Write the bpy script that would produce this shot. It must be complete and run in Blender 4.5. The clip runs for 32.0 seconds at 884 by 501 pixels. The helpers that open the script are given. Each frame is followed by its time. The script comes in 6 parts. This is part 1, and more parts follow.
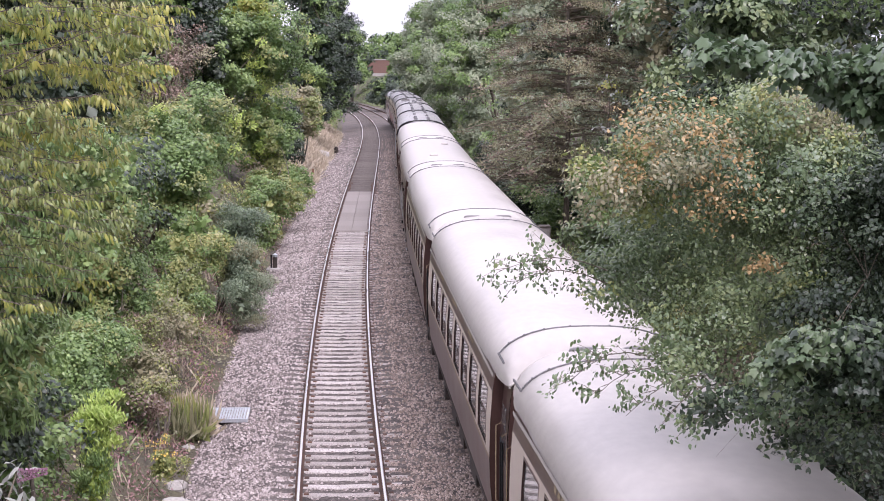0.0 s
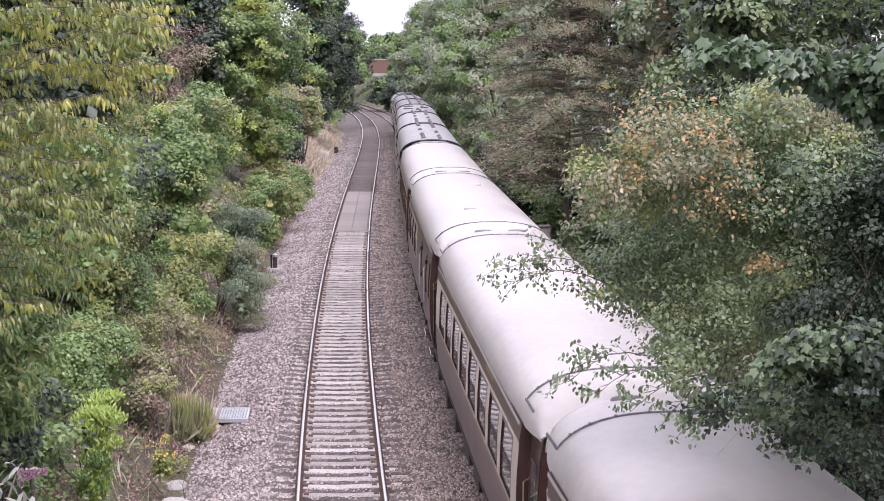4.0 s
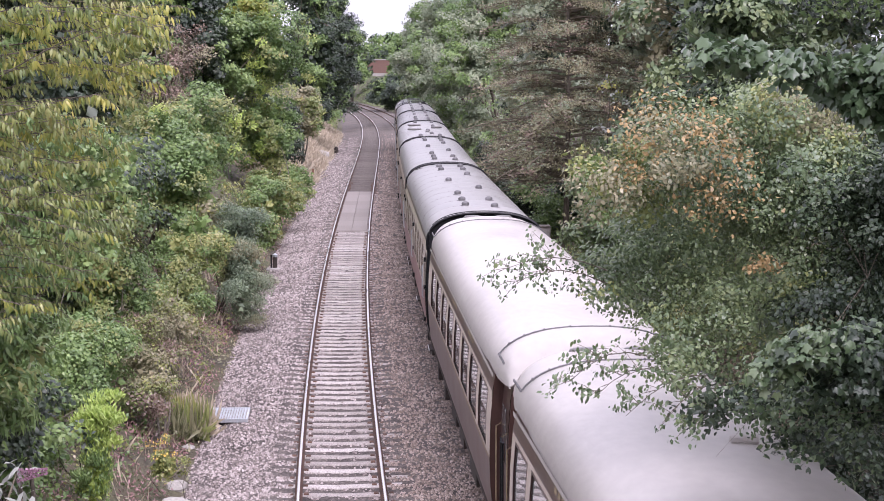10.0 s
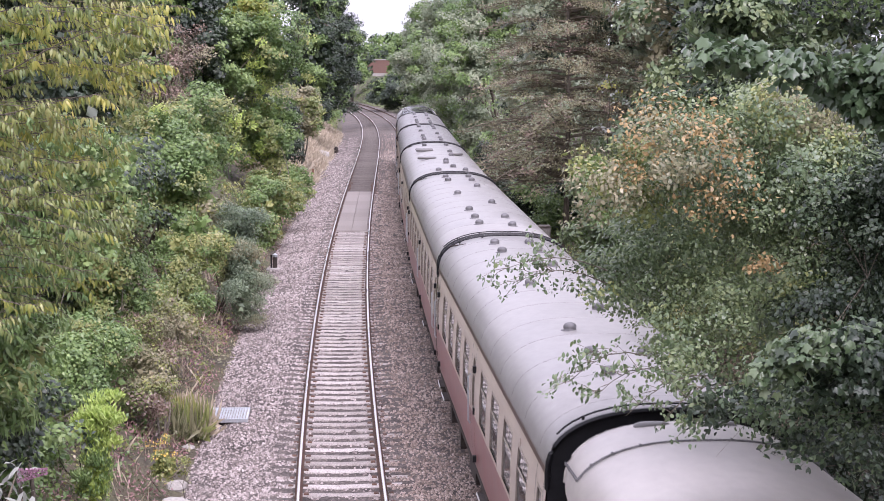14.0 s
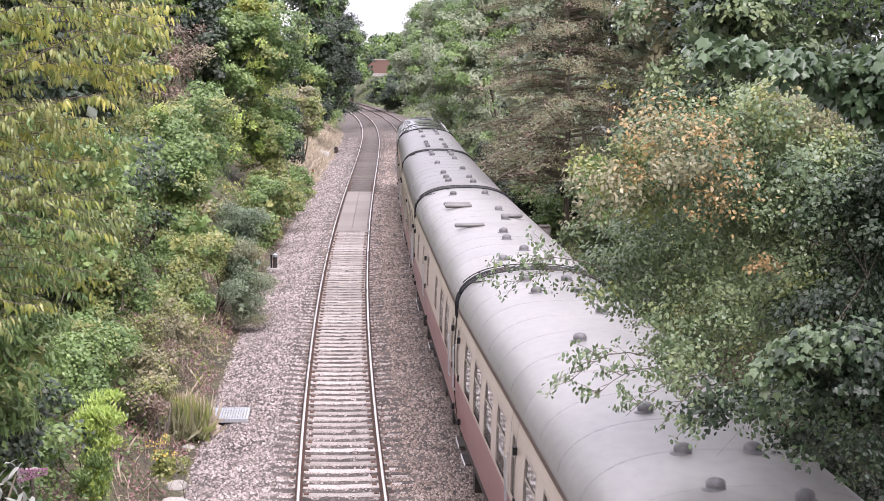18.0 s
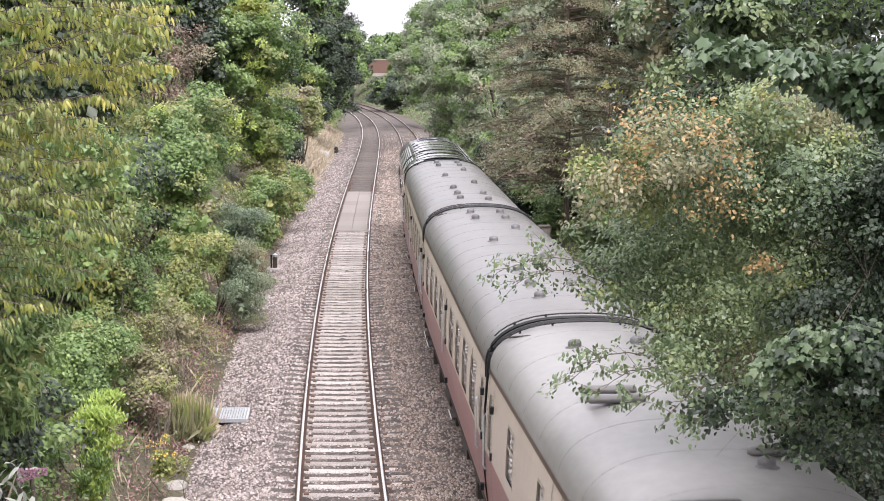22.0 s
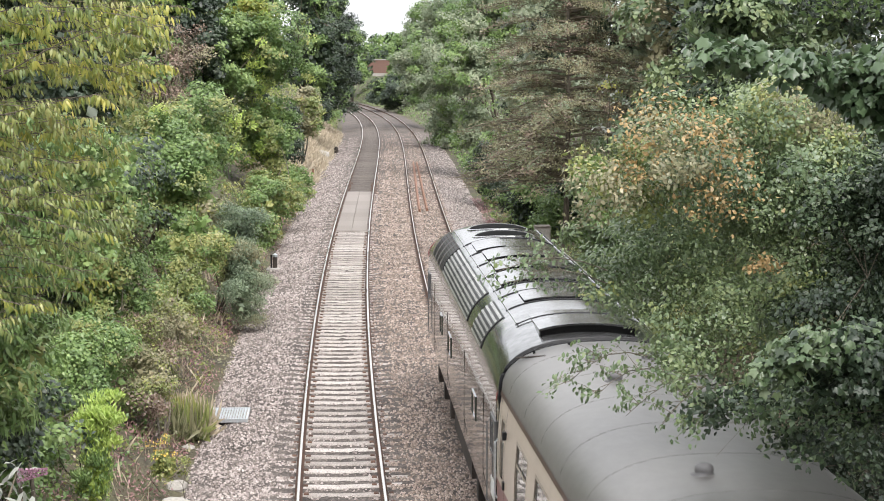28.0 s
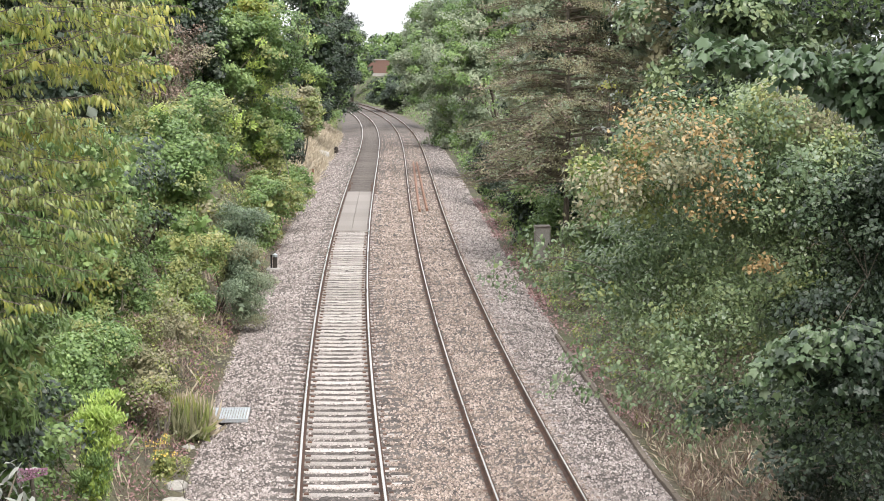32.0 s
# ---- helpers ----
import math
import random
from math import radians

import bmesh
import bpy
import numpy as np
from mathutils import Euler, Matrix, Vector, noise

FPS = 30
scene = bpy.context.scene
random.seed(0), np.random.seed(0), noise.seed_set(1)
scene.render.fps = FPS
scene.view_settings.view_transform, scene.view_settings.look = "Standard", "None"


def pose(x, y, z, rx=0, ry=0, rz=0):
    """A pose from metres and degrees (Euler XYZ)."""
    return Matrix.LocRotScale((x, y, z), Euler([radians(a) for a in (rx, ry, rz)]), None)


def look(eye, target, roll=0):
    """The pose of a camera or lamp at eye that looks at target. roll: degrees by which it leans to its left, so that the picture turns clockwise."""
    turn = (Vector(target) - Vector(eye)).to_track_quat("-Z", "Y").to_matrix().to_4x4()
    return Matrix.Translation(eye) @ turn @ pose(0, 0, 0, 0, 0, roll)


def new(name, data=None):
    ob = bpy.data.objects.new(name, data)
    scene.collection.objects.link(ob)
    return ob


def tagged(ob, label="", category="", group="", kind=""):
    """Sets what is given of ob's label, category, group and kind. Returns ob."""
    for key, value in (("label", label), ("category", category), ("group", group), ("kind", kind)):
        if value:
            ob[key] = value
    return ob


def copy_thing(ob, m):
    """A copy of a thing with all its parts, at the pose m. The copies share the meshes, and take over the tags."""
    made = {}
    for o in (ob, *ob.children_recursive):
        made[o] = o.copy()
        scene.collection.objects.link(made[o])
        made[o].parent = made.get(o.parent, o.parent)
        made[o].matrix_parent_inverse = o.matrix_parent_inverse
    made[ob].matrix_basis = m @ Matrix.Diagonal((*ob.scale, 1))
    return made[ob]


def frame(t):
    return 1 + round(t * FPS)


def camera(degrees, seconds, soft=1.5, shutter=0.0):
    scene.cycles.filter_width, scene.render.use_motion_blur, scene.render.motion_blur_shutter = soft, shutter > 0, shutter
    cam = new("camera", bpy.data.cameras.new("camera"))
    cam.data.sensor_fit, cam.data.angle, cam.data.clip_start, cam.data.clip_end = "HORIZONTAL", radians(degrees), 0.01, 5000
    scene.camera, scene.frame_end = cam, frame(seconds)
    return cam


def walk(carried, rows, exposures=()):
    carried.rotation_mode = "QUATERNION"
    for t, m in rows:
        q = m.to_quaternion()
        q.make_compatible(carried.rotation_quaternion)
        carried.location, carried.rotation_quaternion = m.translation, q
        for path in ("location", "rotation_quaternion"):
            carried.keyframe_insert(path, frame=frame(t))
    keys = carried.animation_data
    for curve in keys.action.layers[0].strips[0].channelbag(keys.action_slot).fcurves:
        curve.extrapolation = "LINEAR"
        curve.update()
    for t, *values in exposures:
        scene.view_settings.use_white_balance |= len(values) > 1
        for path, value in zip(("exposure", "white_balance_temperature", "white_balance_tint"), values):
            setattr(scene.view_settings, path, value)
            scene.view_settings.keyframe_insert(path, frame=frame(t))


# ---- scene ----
# camera: stands still on a road bridge, zoomed in along the line
cam = camera(24.47, 32.0, soft=0.7, shutter=0.3)
STAND = pose(0, 0, 7.78, 90 - 5.83, 0, 0)
walk(cam, [(0.0, STAND), (32.0, STAND)],
     exposures=[(0.0, 0.76, 6030, 29), (13.5, 0.83, 5980, 31), (16.5, 1.08, 6000, 31), (18.0, 1.04, 6240, 25), (20.0, 1.04, 6290, 22), (23.0, 0.97, 6400, 16), (25.0, 0.93, 6450, 13), (32.0, 0.95, 6440, 10)])

# ---------------------------------------------------------------- world and sun
world = bpy.data.worlds.new("overcast_sky")
scene.world = world
world.use_nodes = True
wn, wl = world.node_tree.nodes, world.node_tree.links
sky = wn.new("ShaderNodeTexSky")
sky.sky_type, sky.sun_disc = "NISHITA", False
sky.sun_elevation, sky.sun_rotation = radians(52), radians(157)
sky.air_density, sky.dust_density, sky.ozone_density = 1.0, 5.0, 1.0
soften = wn.new("ShaderNodeHueSaturation")
soften.inputs["Saturation"].default_value = 0.22
wl.new(sky.outputs[0], soften.inputs["Color"])
cloud = wn.new("ShaderNodeMix")          # even cloud cover over the clear sky
cloud.data_type = "RGBA"
cloud.inputs[0].default_value = 0.8
high = wn.new("ShaderNodeSeparateXYZ")   # an overcast sky is brightest overhead
wl.new(wn.new("ShaderNodeTexCoord").outputs["Generated"], high.inputs[0])
rise = wn.new("ShaderNodeMapRange")
rise.inputs[1].default_value, rise.inputs[2].default_value = 0.0, 1.0
rise.inputs[3].default_value, rise.inputs[4].default_value = 6.6, 12.3
wl.new(high.outputs[2], rise.inputs[0])
tint = wn.new("ShaderNodeCombineColor")
for i, k in enumerate((0.985, 1.0, 1.025)):
    by = wn.new("ShaderNodeMath")
    by.operation = "MULTIPLY"
    by.inputs[1].default_value = k
    wl.new(rise.outputs[0], by.inputs[0])
    wl.new(by.outputs[0], tint.inputs[i])
wl.new(tint.outputs[0], cloud.inputs[7])
wl.new(soften.outputs[0], cloud.inputs[6])
wl.new(cloud.outputs[2], wn["Background"].inputs["Color"])
wn["Background"].inputs["Strength"].default_value = 0.12
sun_lamp = bpy.data.lights.new("sun", "SUN")
sun_lamp.energy, sun_lamp.angle, sun_lamp.color = 1.85, radians(42), (1.0, 0.96, 0.9)
sun = new("sun", sun_lamp)
sun.matrix_basis = look((12, -28, 39), (0, 0, 0))

# ---------------------------------------------------------------- materials


def ramp_node(nt, colours):
    r = nt.nodes.new("ShaderNodeValToRGB")
    els = r.color_ramp.elements
    while len(els) < len(colours):
        els.new(0.5)
    for i, c in enumerate(colours):
        els[i].position = i / (len(colours) - 1)
        els[i].color = (*c, 1)
    return r


def surface(name, colours, scale=2.0, fine=30.0, rough=0.7, bump=0.2, metal=0.0, coat=0.0, per="", spread=0.25,
            stretch=(1, 1, 1), rough_var=0.15, spec=0.5, bump_size=0.01):
    """Procedural surface: colours blended by large noise, darkened by fine noise; per: 'object' or 'island' adds piece-to-piece change."""
    m = bpy.data.materials.new(name)
    m.use_nodes = True
    nt = m.node_tree
    b = nt.nodes["Principled BSDF"]
    tc = nt.nodes.new("ShaderNodeTexCoord")
    mp = nt.nodes.new("ShaderNodeMapping")
    mp.inputs["Scale"].default_value = stretch
    nt.links.new(tc.outputs["Object"], mp.inputs[0])
    n1, n2 = nt.nodes.new("ShaderNodeTexNoise"), nt.nodes.new("ShaderNodeTexNoise")
    n1.inputs["Scale"].default_value, n1.inputs["Detail"].default_value = scale, 5
    n2.inputs["Scale"].default_value, n2.inputs["Detail"].default_value = fine, 4
    for n in (n1, n2):
        nt.links.new(mp.outputs[0], n.inputs["Vector"])
    fac = n1.outputs["Fac"]
    st = nt.nodes.new("ShaderNodeMapRange")
    st.inputs[1].default_value, st.inputs[2].default_value = 0.3, 0.7
    nt.links.new(fac, st.inputs[0])
    fac = st.outputs[0]
    if per:
        info = nt.nodes.new("ShaderNodeObjectInfo" if per == "object" else "ShaderNodeNewGeometry")
        rnd = info.outputs["Random" if per == "object" else "Random Per Island"]
        mx = nt.nodes.new("ShaderNodeMix")
        mx.inputs[0].default_value = 0.65
        nt.links.new(fac, mx.inputs[2])
        nt.links.new(rnd, mx.inputs[3])
        fac = mx.outputs[0]
    r = ramp_node(nt, colours)
    nt.links.new(fac, r.inputs[0])
    mul = nt.nodes.new("ShaderNodeMix")
    mul.data_type, mul.blend_type = "RGBA", "MULTIPLY"
    mul.inputs[0].default_value = 1.0
    mr = nt.nodes.new("ShaderNodeMapRange")
    mr.inputs[1].default_value, mr.inputs[2].default_value = 0.3, 0.7
    mr.inputs[3].default_value, mr.inputs[4].default_value = 1 - spread, 1 + spread * 0.4
    nt.links.new(n2.outputs["Fac"], mr.inputs[0])
    nt.links.new(r.outputs[0], mul.inputs[6])
    nt.links.new(mr.outputs[0], mul.inputs[7])
    nt.links.new(mul.outputs[2], b.inputs["Base Color"])
    rr = nt.nodes.new("ShaderNodeMapRange")
    rr.inputs[3].default_value, rr.inputs[4].default_value = max(0.02, rough - rough_var), min(1, rough + rough_var)
    nt.links.new(n1.outputs["Fac"], rr.inputs[0])
    nt.links.new(rr.outputs[0], b.inputs["Roughness"])
    b.inputs["Metallic"].default_value = metal
    b.inputs["Coat Weight"].default_value = coat
    b.inputs["Specular IOR Level"].default_value = spec
    if bump:
        bp = nt.nodes.new("ShaderNodeBump")
        bp.inputs["Strength"].default_value, bp.inputs["Distance"].default_value = bump, bump_size
        nt.links.new(n2.outputs["Fac"], bp.inputs["Height"])
        nt.links.new(bp.outputs[0], b.inputs["Normal"])
    return m


def leaf_surface(name, colours, through_light=0.3, rough=0.33, patch=0.6, gain=1.4, gloss=0.45):
    """Leaves: colour by leaf and by patch of the crown, some light shines through."""
    colours = [tuple(gain * k * (0.87 * v + 0.13 * (c[0] + c[1] + c[2]) / 3) for v, k in zip(c, (1.13, 1.0, 1.22))) for c in colours]
    m = bpy.data.materials.new(name)
    m.use_nodes = True
    nt = m.node_tree
    b = nt.nodes["Principled BSDF"]
    geo = nt.nodes.new("ShaderNodeNewGeometry")
    tc = nt.nodes.new("ShaderNodeTexCoord")
    n1 = nt.nodes.new("ShaderNodeTexNoise")
    n1.inputs["Scale"].default_value, n1.inputs["Detail"].default_value = patch, 3
    nt.links.new(tc.outputs["Object"], n1.inputs["Vector"])
    st = nt.nodes.new("ShaderNodeMapRange")
    st.inputs[1].default_value, st.inputs[2].default_value = 0.32, 0.68
    nt.links.new(n1.outputs["Fac"], st.inputs[0])
    mx = nt.nodes.new("ShaderNodeMix")
    mx.inputs[0].default_value = 0.5
    nt.links.new(st.outputs[0], mx.inputs[2])
    nt.links.new(geo.outputs["Random Per Island"], mx.inputs[3])
    r = ramp_node(nt, colours)
    nt.links.new(mx.outputs[0], r.inputs[0])
    nt.links.new(r.outputs[0], b.inputs["Base Color"])
    b.inputs["Roughness"].default_value = rough
    b.inputs["Specular IOR Level"].default_value = gloss
    tr = nt.nodes.new("ShaderNodeBsdfTranslucent")
    nt.links.new(r.outputs[0], tr.inputs["Color"])
    ms = nt.nodes.new("ShaderNodeMixShader")
    ms.inputs[0].default_value = through_light
    nt.links.new(b.outputs[0], ms.inputs[1])
    nt.links.new(tr.outputs[0], ms.inputs[2])
    nt.links.new(ms.outputs[0], nt.nodes["Material Output"].inputs["Surface"])
    return m


def glass_surface(name):
    m = bpy.data.materials.new(name)
    m.use_nodes = True
    b = m.node_tree.nodes["Principled BSDF"]
    b.inputs["Base Color"].default_value = (0.8, 0.84, 0.82, 1)
    b.inputs["Roughness"].default_value = 0.03
    b.inputs["Transmission Weight"].default_value = 0.9
    b.inputs["IOR"].default_value = 1.75
    return m


M = {
    "ballast": surface("ballast_stone", [(0.058, 0.047, 0.041), (0.116, 0.096, 0.085), (0.18, 0.152, 0.136)], 0.9, 17, 0.9, 1.0, spread=0.75, bump_size=0.05),
    "ballast_far": surface("brown_ballast_stone", [(0.062, 0.048, 0.04), (0.11, 0.088, 0.076), (0.16, 0.132, 0.117)], 0.5, 7, 0.95, 0.6, spread=0.75, bump_size=0.05),
    "ballast_dark": surface("oil_stained_ballast", [(0.066, 0.05, 0.043), (0.1, 0.08, 0.07), (0.14, 0.113, 0.1)], 0.3, 12, 0.95, 0.12, spread=0.4, bump_size=0.02),
    "stone": surface("loose_stone", [(0.085, 0.069, 0.062), (0.24, 0.202, 0.186), (0.385, 0.333, 0.312), (0.56, 0.5, 0.472)], 1.2, 40, 0.9, 0.3, per="island", spread=0.3),
    "stone_rust": surface("rust_stained_stone", [(0.072, 0.054, 0.044), (0.22, 0.171, 0.142), (0.375, 0.3, 0.255), (0.55, 0.462, 0.41)], 1.2, 40, 0.9, 0.3, per="island", spread=0.3),
    "soil": surface("bank_soil", [(0.05, 0.045, 0.03), (0.1, 0.085, 0.05), (0.09, 0.1, 0.045)], 0.5, 9, 0.95, 0.8, spread=0.5, bump_size=0.06),
    "railtop": surface("polished_rail_steel", [(0.62, 0.6, 0.58), (0.78, 0.76, 0.74)], 0.6, 30, 0.3, 0.05, metal=1.0, spread=0.12, stretch=(4, 0.3, 4)),
    "rust": surface("rusty_steel", [(0.05, 0.028, 0.02), (0.11, 0.06, 0.042), (0.16, 0.09, 0.06)], 3, 40, 0.85, 0.4, spread=0.4),
    "rail_orange": surface("orange_rust", [(0.2, 0.1, 0.065), (0.31, 0.17, 0.115)], 2, 30, 0.85, 0.3),
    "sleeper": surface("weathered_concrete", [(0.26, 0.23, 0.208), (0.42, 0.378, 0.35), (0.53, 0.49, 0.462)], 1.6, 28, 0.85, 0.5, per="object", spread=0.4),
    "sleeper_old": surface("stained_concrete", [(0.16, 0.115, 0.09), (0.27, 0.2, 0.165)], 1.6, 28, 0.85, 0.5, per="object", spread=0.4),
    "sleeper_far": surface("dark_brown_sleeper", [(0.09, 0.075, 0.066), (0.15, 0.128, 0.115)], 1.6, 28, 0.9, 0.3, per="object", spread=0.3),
    "concrete": surface("grey_concrete", [(0.3, 0.28, 0.25), (0.42, 0.4, 0.37)], 1.5, 25, 0.85, 0.4, per="object", spread=0.3),
    "panel": surface("grey_track_panel", [(0.2, 0.173, 0.155), (0.29, 0.255, 0.232)], 1.5, 20, 0.75, 0.3, per="object", spread=0.2),
    "galv": surface("galvanised_steel", [(0.5, 0.53, 0.56), (0.66, 0.69, 0.72)], 3, 40, 0.4, 0.1, metal=0.7, spread=0.15),
    "bark": surface("tree_bark", [(0.05, 0.04, 0.03), (0.12, 0.1, 0.075), (0.17, 0.15, 0.12)], 4, 25, 0.9, 0.8, spread=0.4, stretch=(1, 1, 0.25), bump_size=0.03),
    "twig": surface("pale_twig", [(0.12, 0.098, 0.072), (0.2, 0.17, 0.125)], 4, 25, 0.9, 0.3),
    "brick": surface("red_brick", [(0.15, 0.085, 0.065), (0.21, 0.125, 0.1)], 3, 30, 0.85, 0.4, per="object", spread=0.3),
    "roof_pale": surface("pale_grey_roof_paint", [(0.365, 0.336, 0.31), (0.425, 0.394, 0.364), (0.465, 0.434, 0.402)], 0.9, 7, 0.4, 0.25, spread=0.08, stretch=(1, 0.5, 1), spec=0.5, bump_size=0.02),
    "roof_grey": surface("mid_grey_roof_paint", [(0.118, 0.113, 0.107), (0.152, 0.145, 0.138), (0.177, 0.169, 0.161)], 0.8, 7, 0.4, 0.2, spread=0.1, stretch=(1, 0.5, 1), bump_size=0.02),
    "roof_light": surface("light_grey_roof_paint", [(0.212, 0.203, 0.193), (0.25, 0.24, 0.228), (0.283, 0.272, 0.259)], 0.8, 7, 0.4, 0.2, spread=0.1, stretch=(1, 0.5, 1), bump_size=0.02),
    "umber": surface("umber_brown_paint", [(0.06, 0.031, 0.026), (0.09, 0.048, 0.04)], 0.8, 3.5, 0.32, 0.12, spec=0.3, spread=0.15, rough_var=0.06, bump_size=0.03),
    "cream": surface("cream_paint", [(0.48, 0.405, 0.325), (0.55, 0.47, 0.385)], 0.8, 5, 0.3, 0.06, coat=0.1, spread=0.06, rough_var=0.06, bump_size=0.02),
    "frame": surface("pale_window_metal", [(0.4, 0.34, 0.28), (0.5, 0.43, 0.36)], 2, 20, 0.35, 0.05, metal=0.2, spread=0.2),
    "maroon": surface("maroon_paint", [(0.17, 0.035, 0.035), (0.24, 0.05, 0.05)], 0.8, 4, 0.3, 0.1, coat=0.15, spread=0.12, rough_var=0.06, bump_size=0.02),
    "loco": surface("dark_green_paint", [(0.045, 0.047, 0.038), (0.07, 0.073, 0.06)], 0.6, 2.2, 0.06, 0.12, spec=0.6, coat=0.5, spread=0.15, rough_var=0.03, bump_size=0.03),
    "loco_roof": surface("bare_metal_locomotive_roof", [(0.12, 0.121, 0.12), (0.22, 0.221, 0.222), (0.34, 0.34, 0.34)], 1.3, 6, 0.12, 0.06, metal=0.85, spec=0.6, spread=0.3, rough_var=0.12, bump_size=0.02),
    # Near-black that stands for the dark inside the fans and under the hood.
    "deep_shade": surface("black_for_shade", [(0.002, 0.002, 0.002), (0.005, 0.005, 0.005)], 3, 20, 1.0, 0.0, spec=0.1),
    "vent": surface("dark_grey_vent_paint", [(0.1, 0.097, 0.098), (0.17, 0.165, 0.168)], 3, 20, 0.55, 0.1),
    "trough": surface("dirty_brown_concrete", [(0.1, 0.076, 0.055), (0.2, 0.16, 0.13)], 2, 25, 0.9, 0.5, per="object", spread=0.5),
    "black": surface("black_rubber", [(0.005, 0.005, 0.006), (0.013, 0.013, 0.015)], 3, 20, 0.5, 0.2, spec=0.3),
    "grime": surface("underframe_grime", [(0.03, 0.024, 0.02), (0.07, 0.055, 0.046)], 2, 15, 0.9, 0.4, spread=0.4),
    "mesh": surface("bare_grille_metal", [(0.42, 0.42, 0.4), (0.58, 0.58, 0.56)], 3, 20, 0.4, 0.1, metal=0.6, spread=0.15),
    "gold": surface("faded_gold_lettering", [(0.3, 0.23, 0.14), (0.38, 0.3, 0.18)], 3, 20, 0.5, 0.0),
    "white": surface("white_lettering", [(0.7, 0.7, 0.68), (0.8, 0.8, 0.78)], 3, 20, 0.5, 0.0),
    "inside": surface("dark_interior", [(0.03, 0.025, 0.022), (0.06, 0.05, 0.042)], 2, 10, 0.9, 0.0),
    "glass": glass_surface("window_glass"),
}
LEAF = {
    "yellowgreen": leaf_surface("yellow_green_leaf", [(0.05, 0.09, 0.012), (0.12, 0.17, 0.02), (0.22, 0.245, 0.03), (0.33, 0.31, 0.045)], 0.35, gain=1.65),
    "green": leaf_surface("green_leaf", [(0.035, 0.075, 0.018), (0.07, 0.13, 0.028), (0.13, 0.2, 0.045)], 0.3, gain=2.1),
    "midgreen": leaf_surface("mid_green_leaf", [(0.05, 0.085, 0.02), (0.1, 0.15, 0.032), (0.18, 0.22, 0.05), (0.26, 0.25, 0.06)], 0.3, gain=1.65),
    # Own colour of the dark trees; also paints shade into right-bank foliage.
    "dark": leaf_surface("dark_and_shaded_leaf", [(0.014, 0.03, 0.014), (0.03, 0.058, 0.024), (0.06, 0.1, 0.035)], 0.15, 0.35, gain=1.0, gloss=0.45),
    "teal": leaf_surface("blue_green_leaf", [(0.04, 0.07, 0.034), (0.08, 0.125, 0.058), (0.13, 0.185, 0.085)], 0.25, gain=2.0),
    "olive": leaf_surface("olive_leaf", [(0.075, 0.09, 0.035), (0.14, 0.155, 0.065), (0.23, 0.225, 0.11)], 0.3, gain=1.8),
    "brown": leaf_surface("brown_dead_leaf", [(0.08, 0.064, 0.036), (0.16, 0.127, 0.074), (0.23, 0.185, 0.11)], 0.2),
    "straw": leaf_surface("dry_straw", [(0.23, 0.215, 0.115), (0.35, 0.335, 0.19), (0.47, 0.455, 0.28)], 0.3, gain=1.4),
    "orange": leaf_surface("orange_autumn_leaf", [(0.22, 0.17, 0.05), (0.37, 0.28, 0.08), (0.52, 0.43, 0.17)], 0.35, gain=1.1),
    "maple": leaf_surface("sycamore_leaf", [(0.033, 0.07, 0.024), (0.065, 0.12, 0.04), (0.12, 0.18, 0.06)], 0.25, 0.32, gain=1.4, gloss=0.6),
    "hazel": leaf_surface("shrub_leaf", [(0.032, 0.062, 0.021), (0.07, 0.118, 0.037), (0.15, 0.205, 0.063)], 0.25, 0.32, gain=1.8, gloss=0.6),
    # Pale grey-green; on the far trees it puts haze into the leaf colour.
    "soft": leaf_surface("soft_hazed_leaf", [(0.075, 0.115, 0.055), (0.13, 0.18, 0.085), (0.2, 0.24, 0.125)], 0.35, gain=1.8),
    "pale": leaf_surface("pale_grey_green_leaf", [(0.22, 0.28, 0.18), (0.36, 0.42, 0.3)], 0.3, gain=1.0),
    "lime": leaf_surface("bright_lime_leaf", [(0.14, 0.24, 0.03), (0.24, 0.36, 0.055), (0.34, 0.42, 0.08)], 0.4, gain=1.7),
    "pink": leaf_surface("pink_blossom", [(0.22, 0.14, 0.12), (0.36, 0.21, 0.24), (0.5, 0.34, 0.38)], 0.3, gain=1.0),
    "yellow": leaf_surface("yellow_blossom", [(0.5, 0.38, 0.04), (0.65, 0.5, 0.06)], 0.3),
    "redstem": leaf_surface("reddish_dry_stem", [(0.11, 0.06, 0.045), (0.2, 0.12, 0.095), (0.3, 0.2, 0.15)], 0.15),
}

# ---------------------------------------------------------------- mesh helpers


def mesh_np(name, verts, faces):
    """A mesh from numpy arrays; all faces have the same number of corners."""
    verts, faces = np.asarray(verts, np.float32), np.asarray(faces, np.int32)
    me = bpy.data.meshes.new(name)
    me.vertices.add(len(verts))
    me.vertices.foreach_set("co", verts.ravel())
    k = faces.shape[1]
    me.loops.add(faces.size)
    me.loops.foreach_set("vertex_index", faces.ravel())
    me.polygons.add(len(faces))
    me.polygons.foreach_set("loop_start", np.arange(0, faces.size, k, dtype=np.int32))
    me.update(calc_edges=True)
    return me


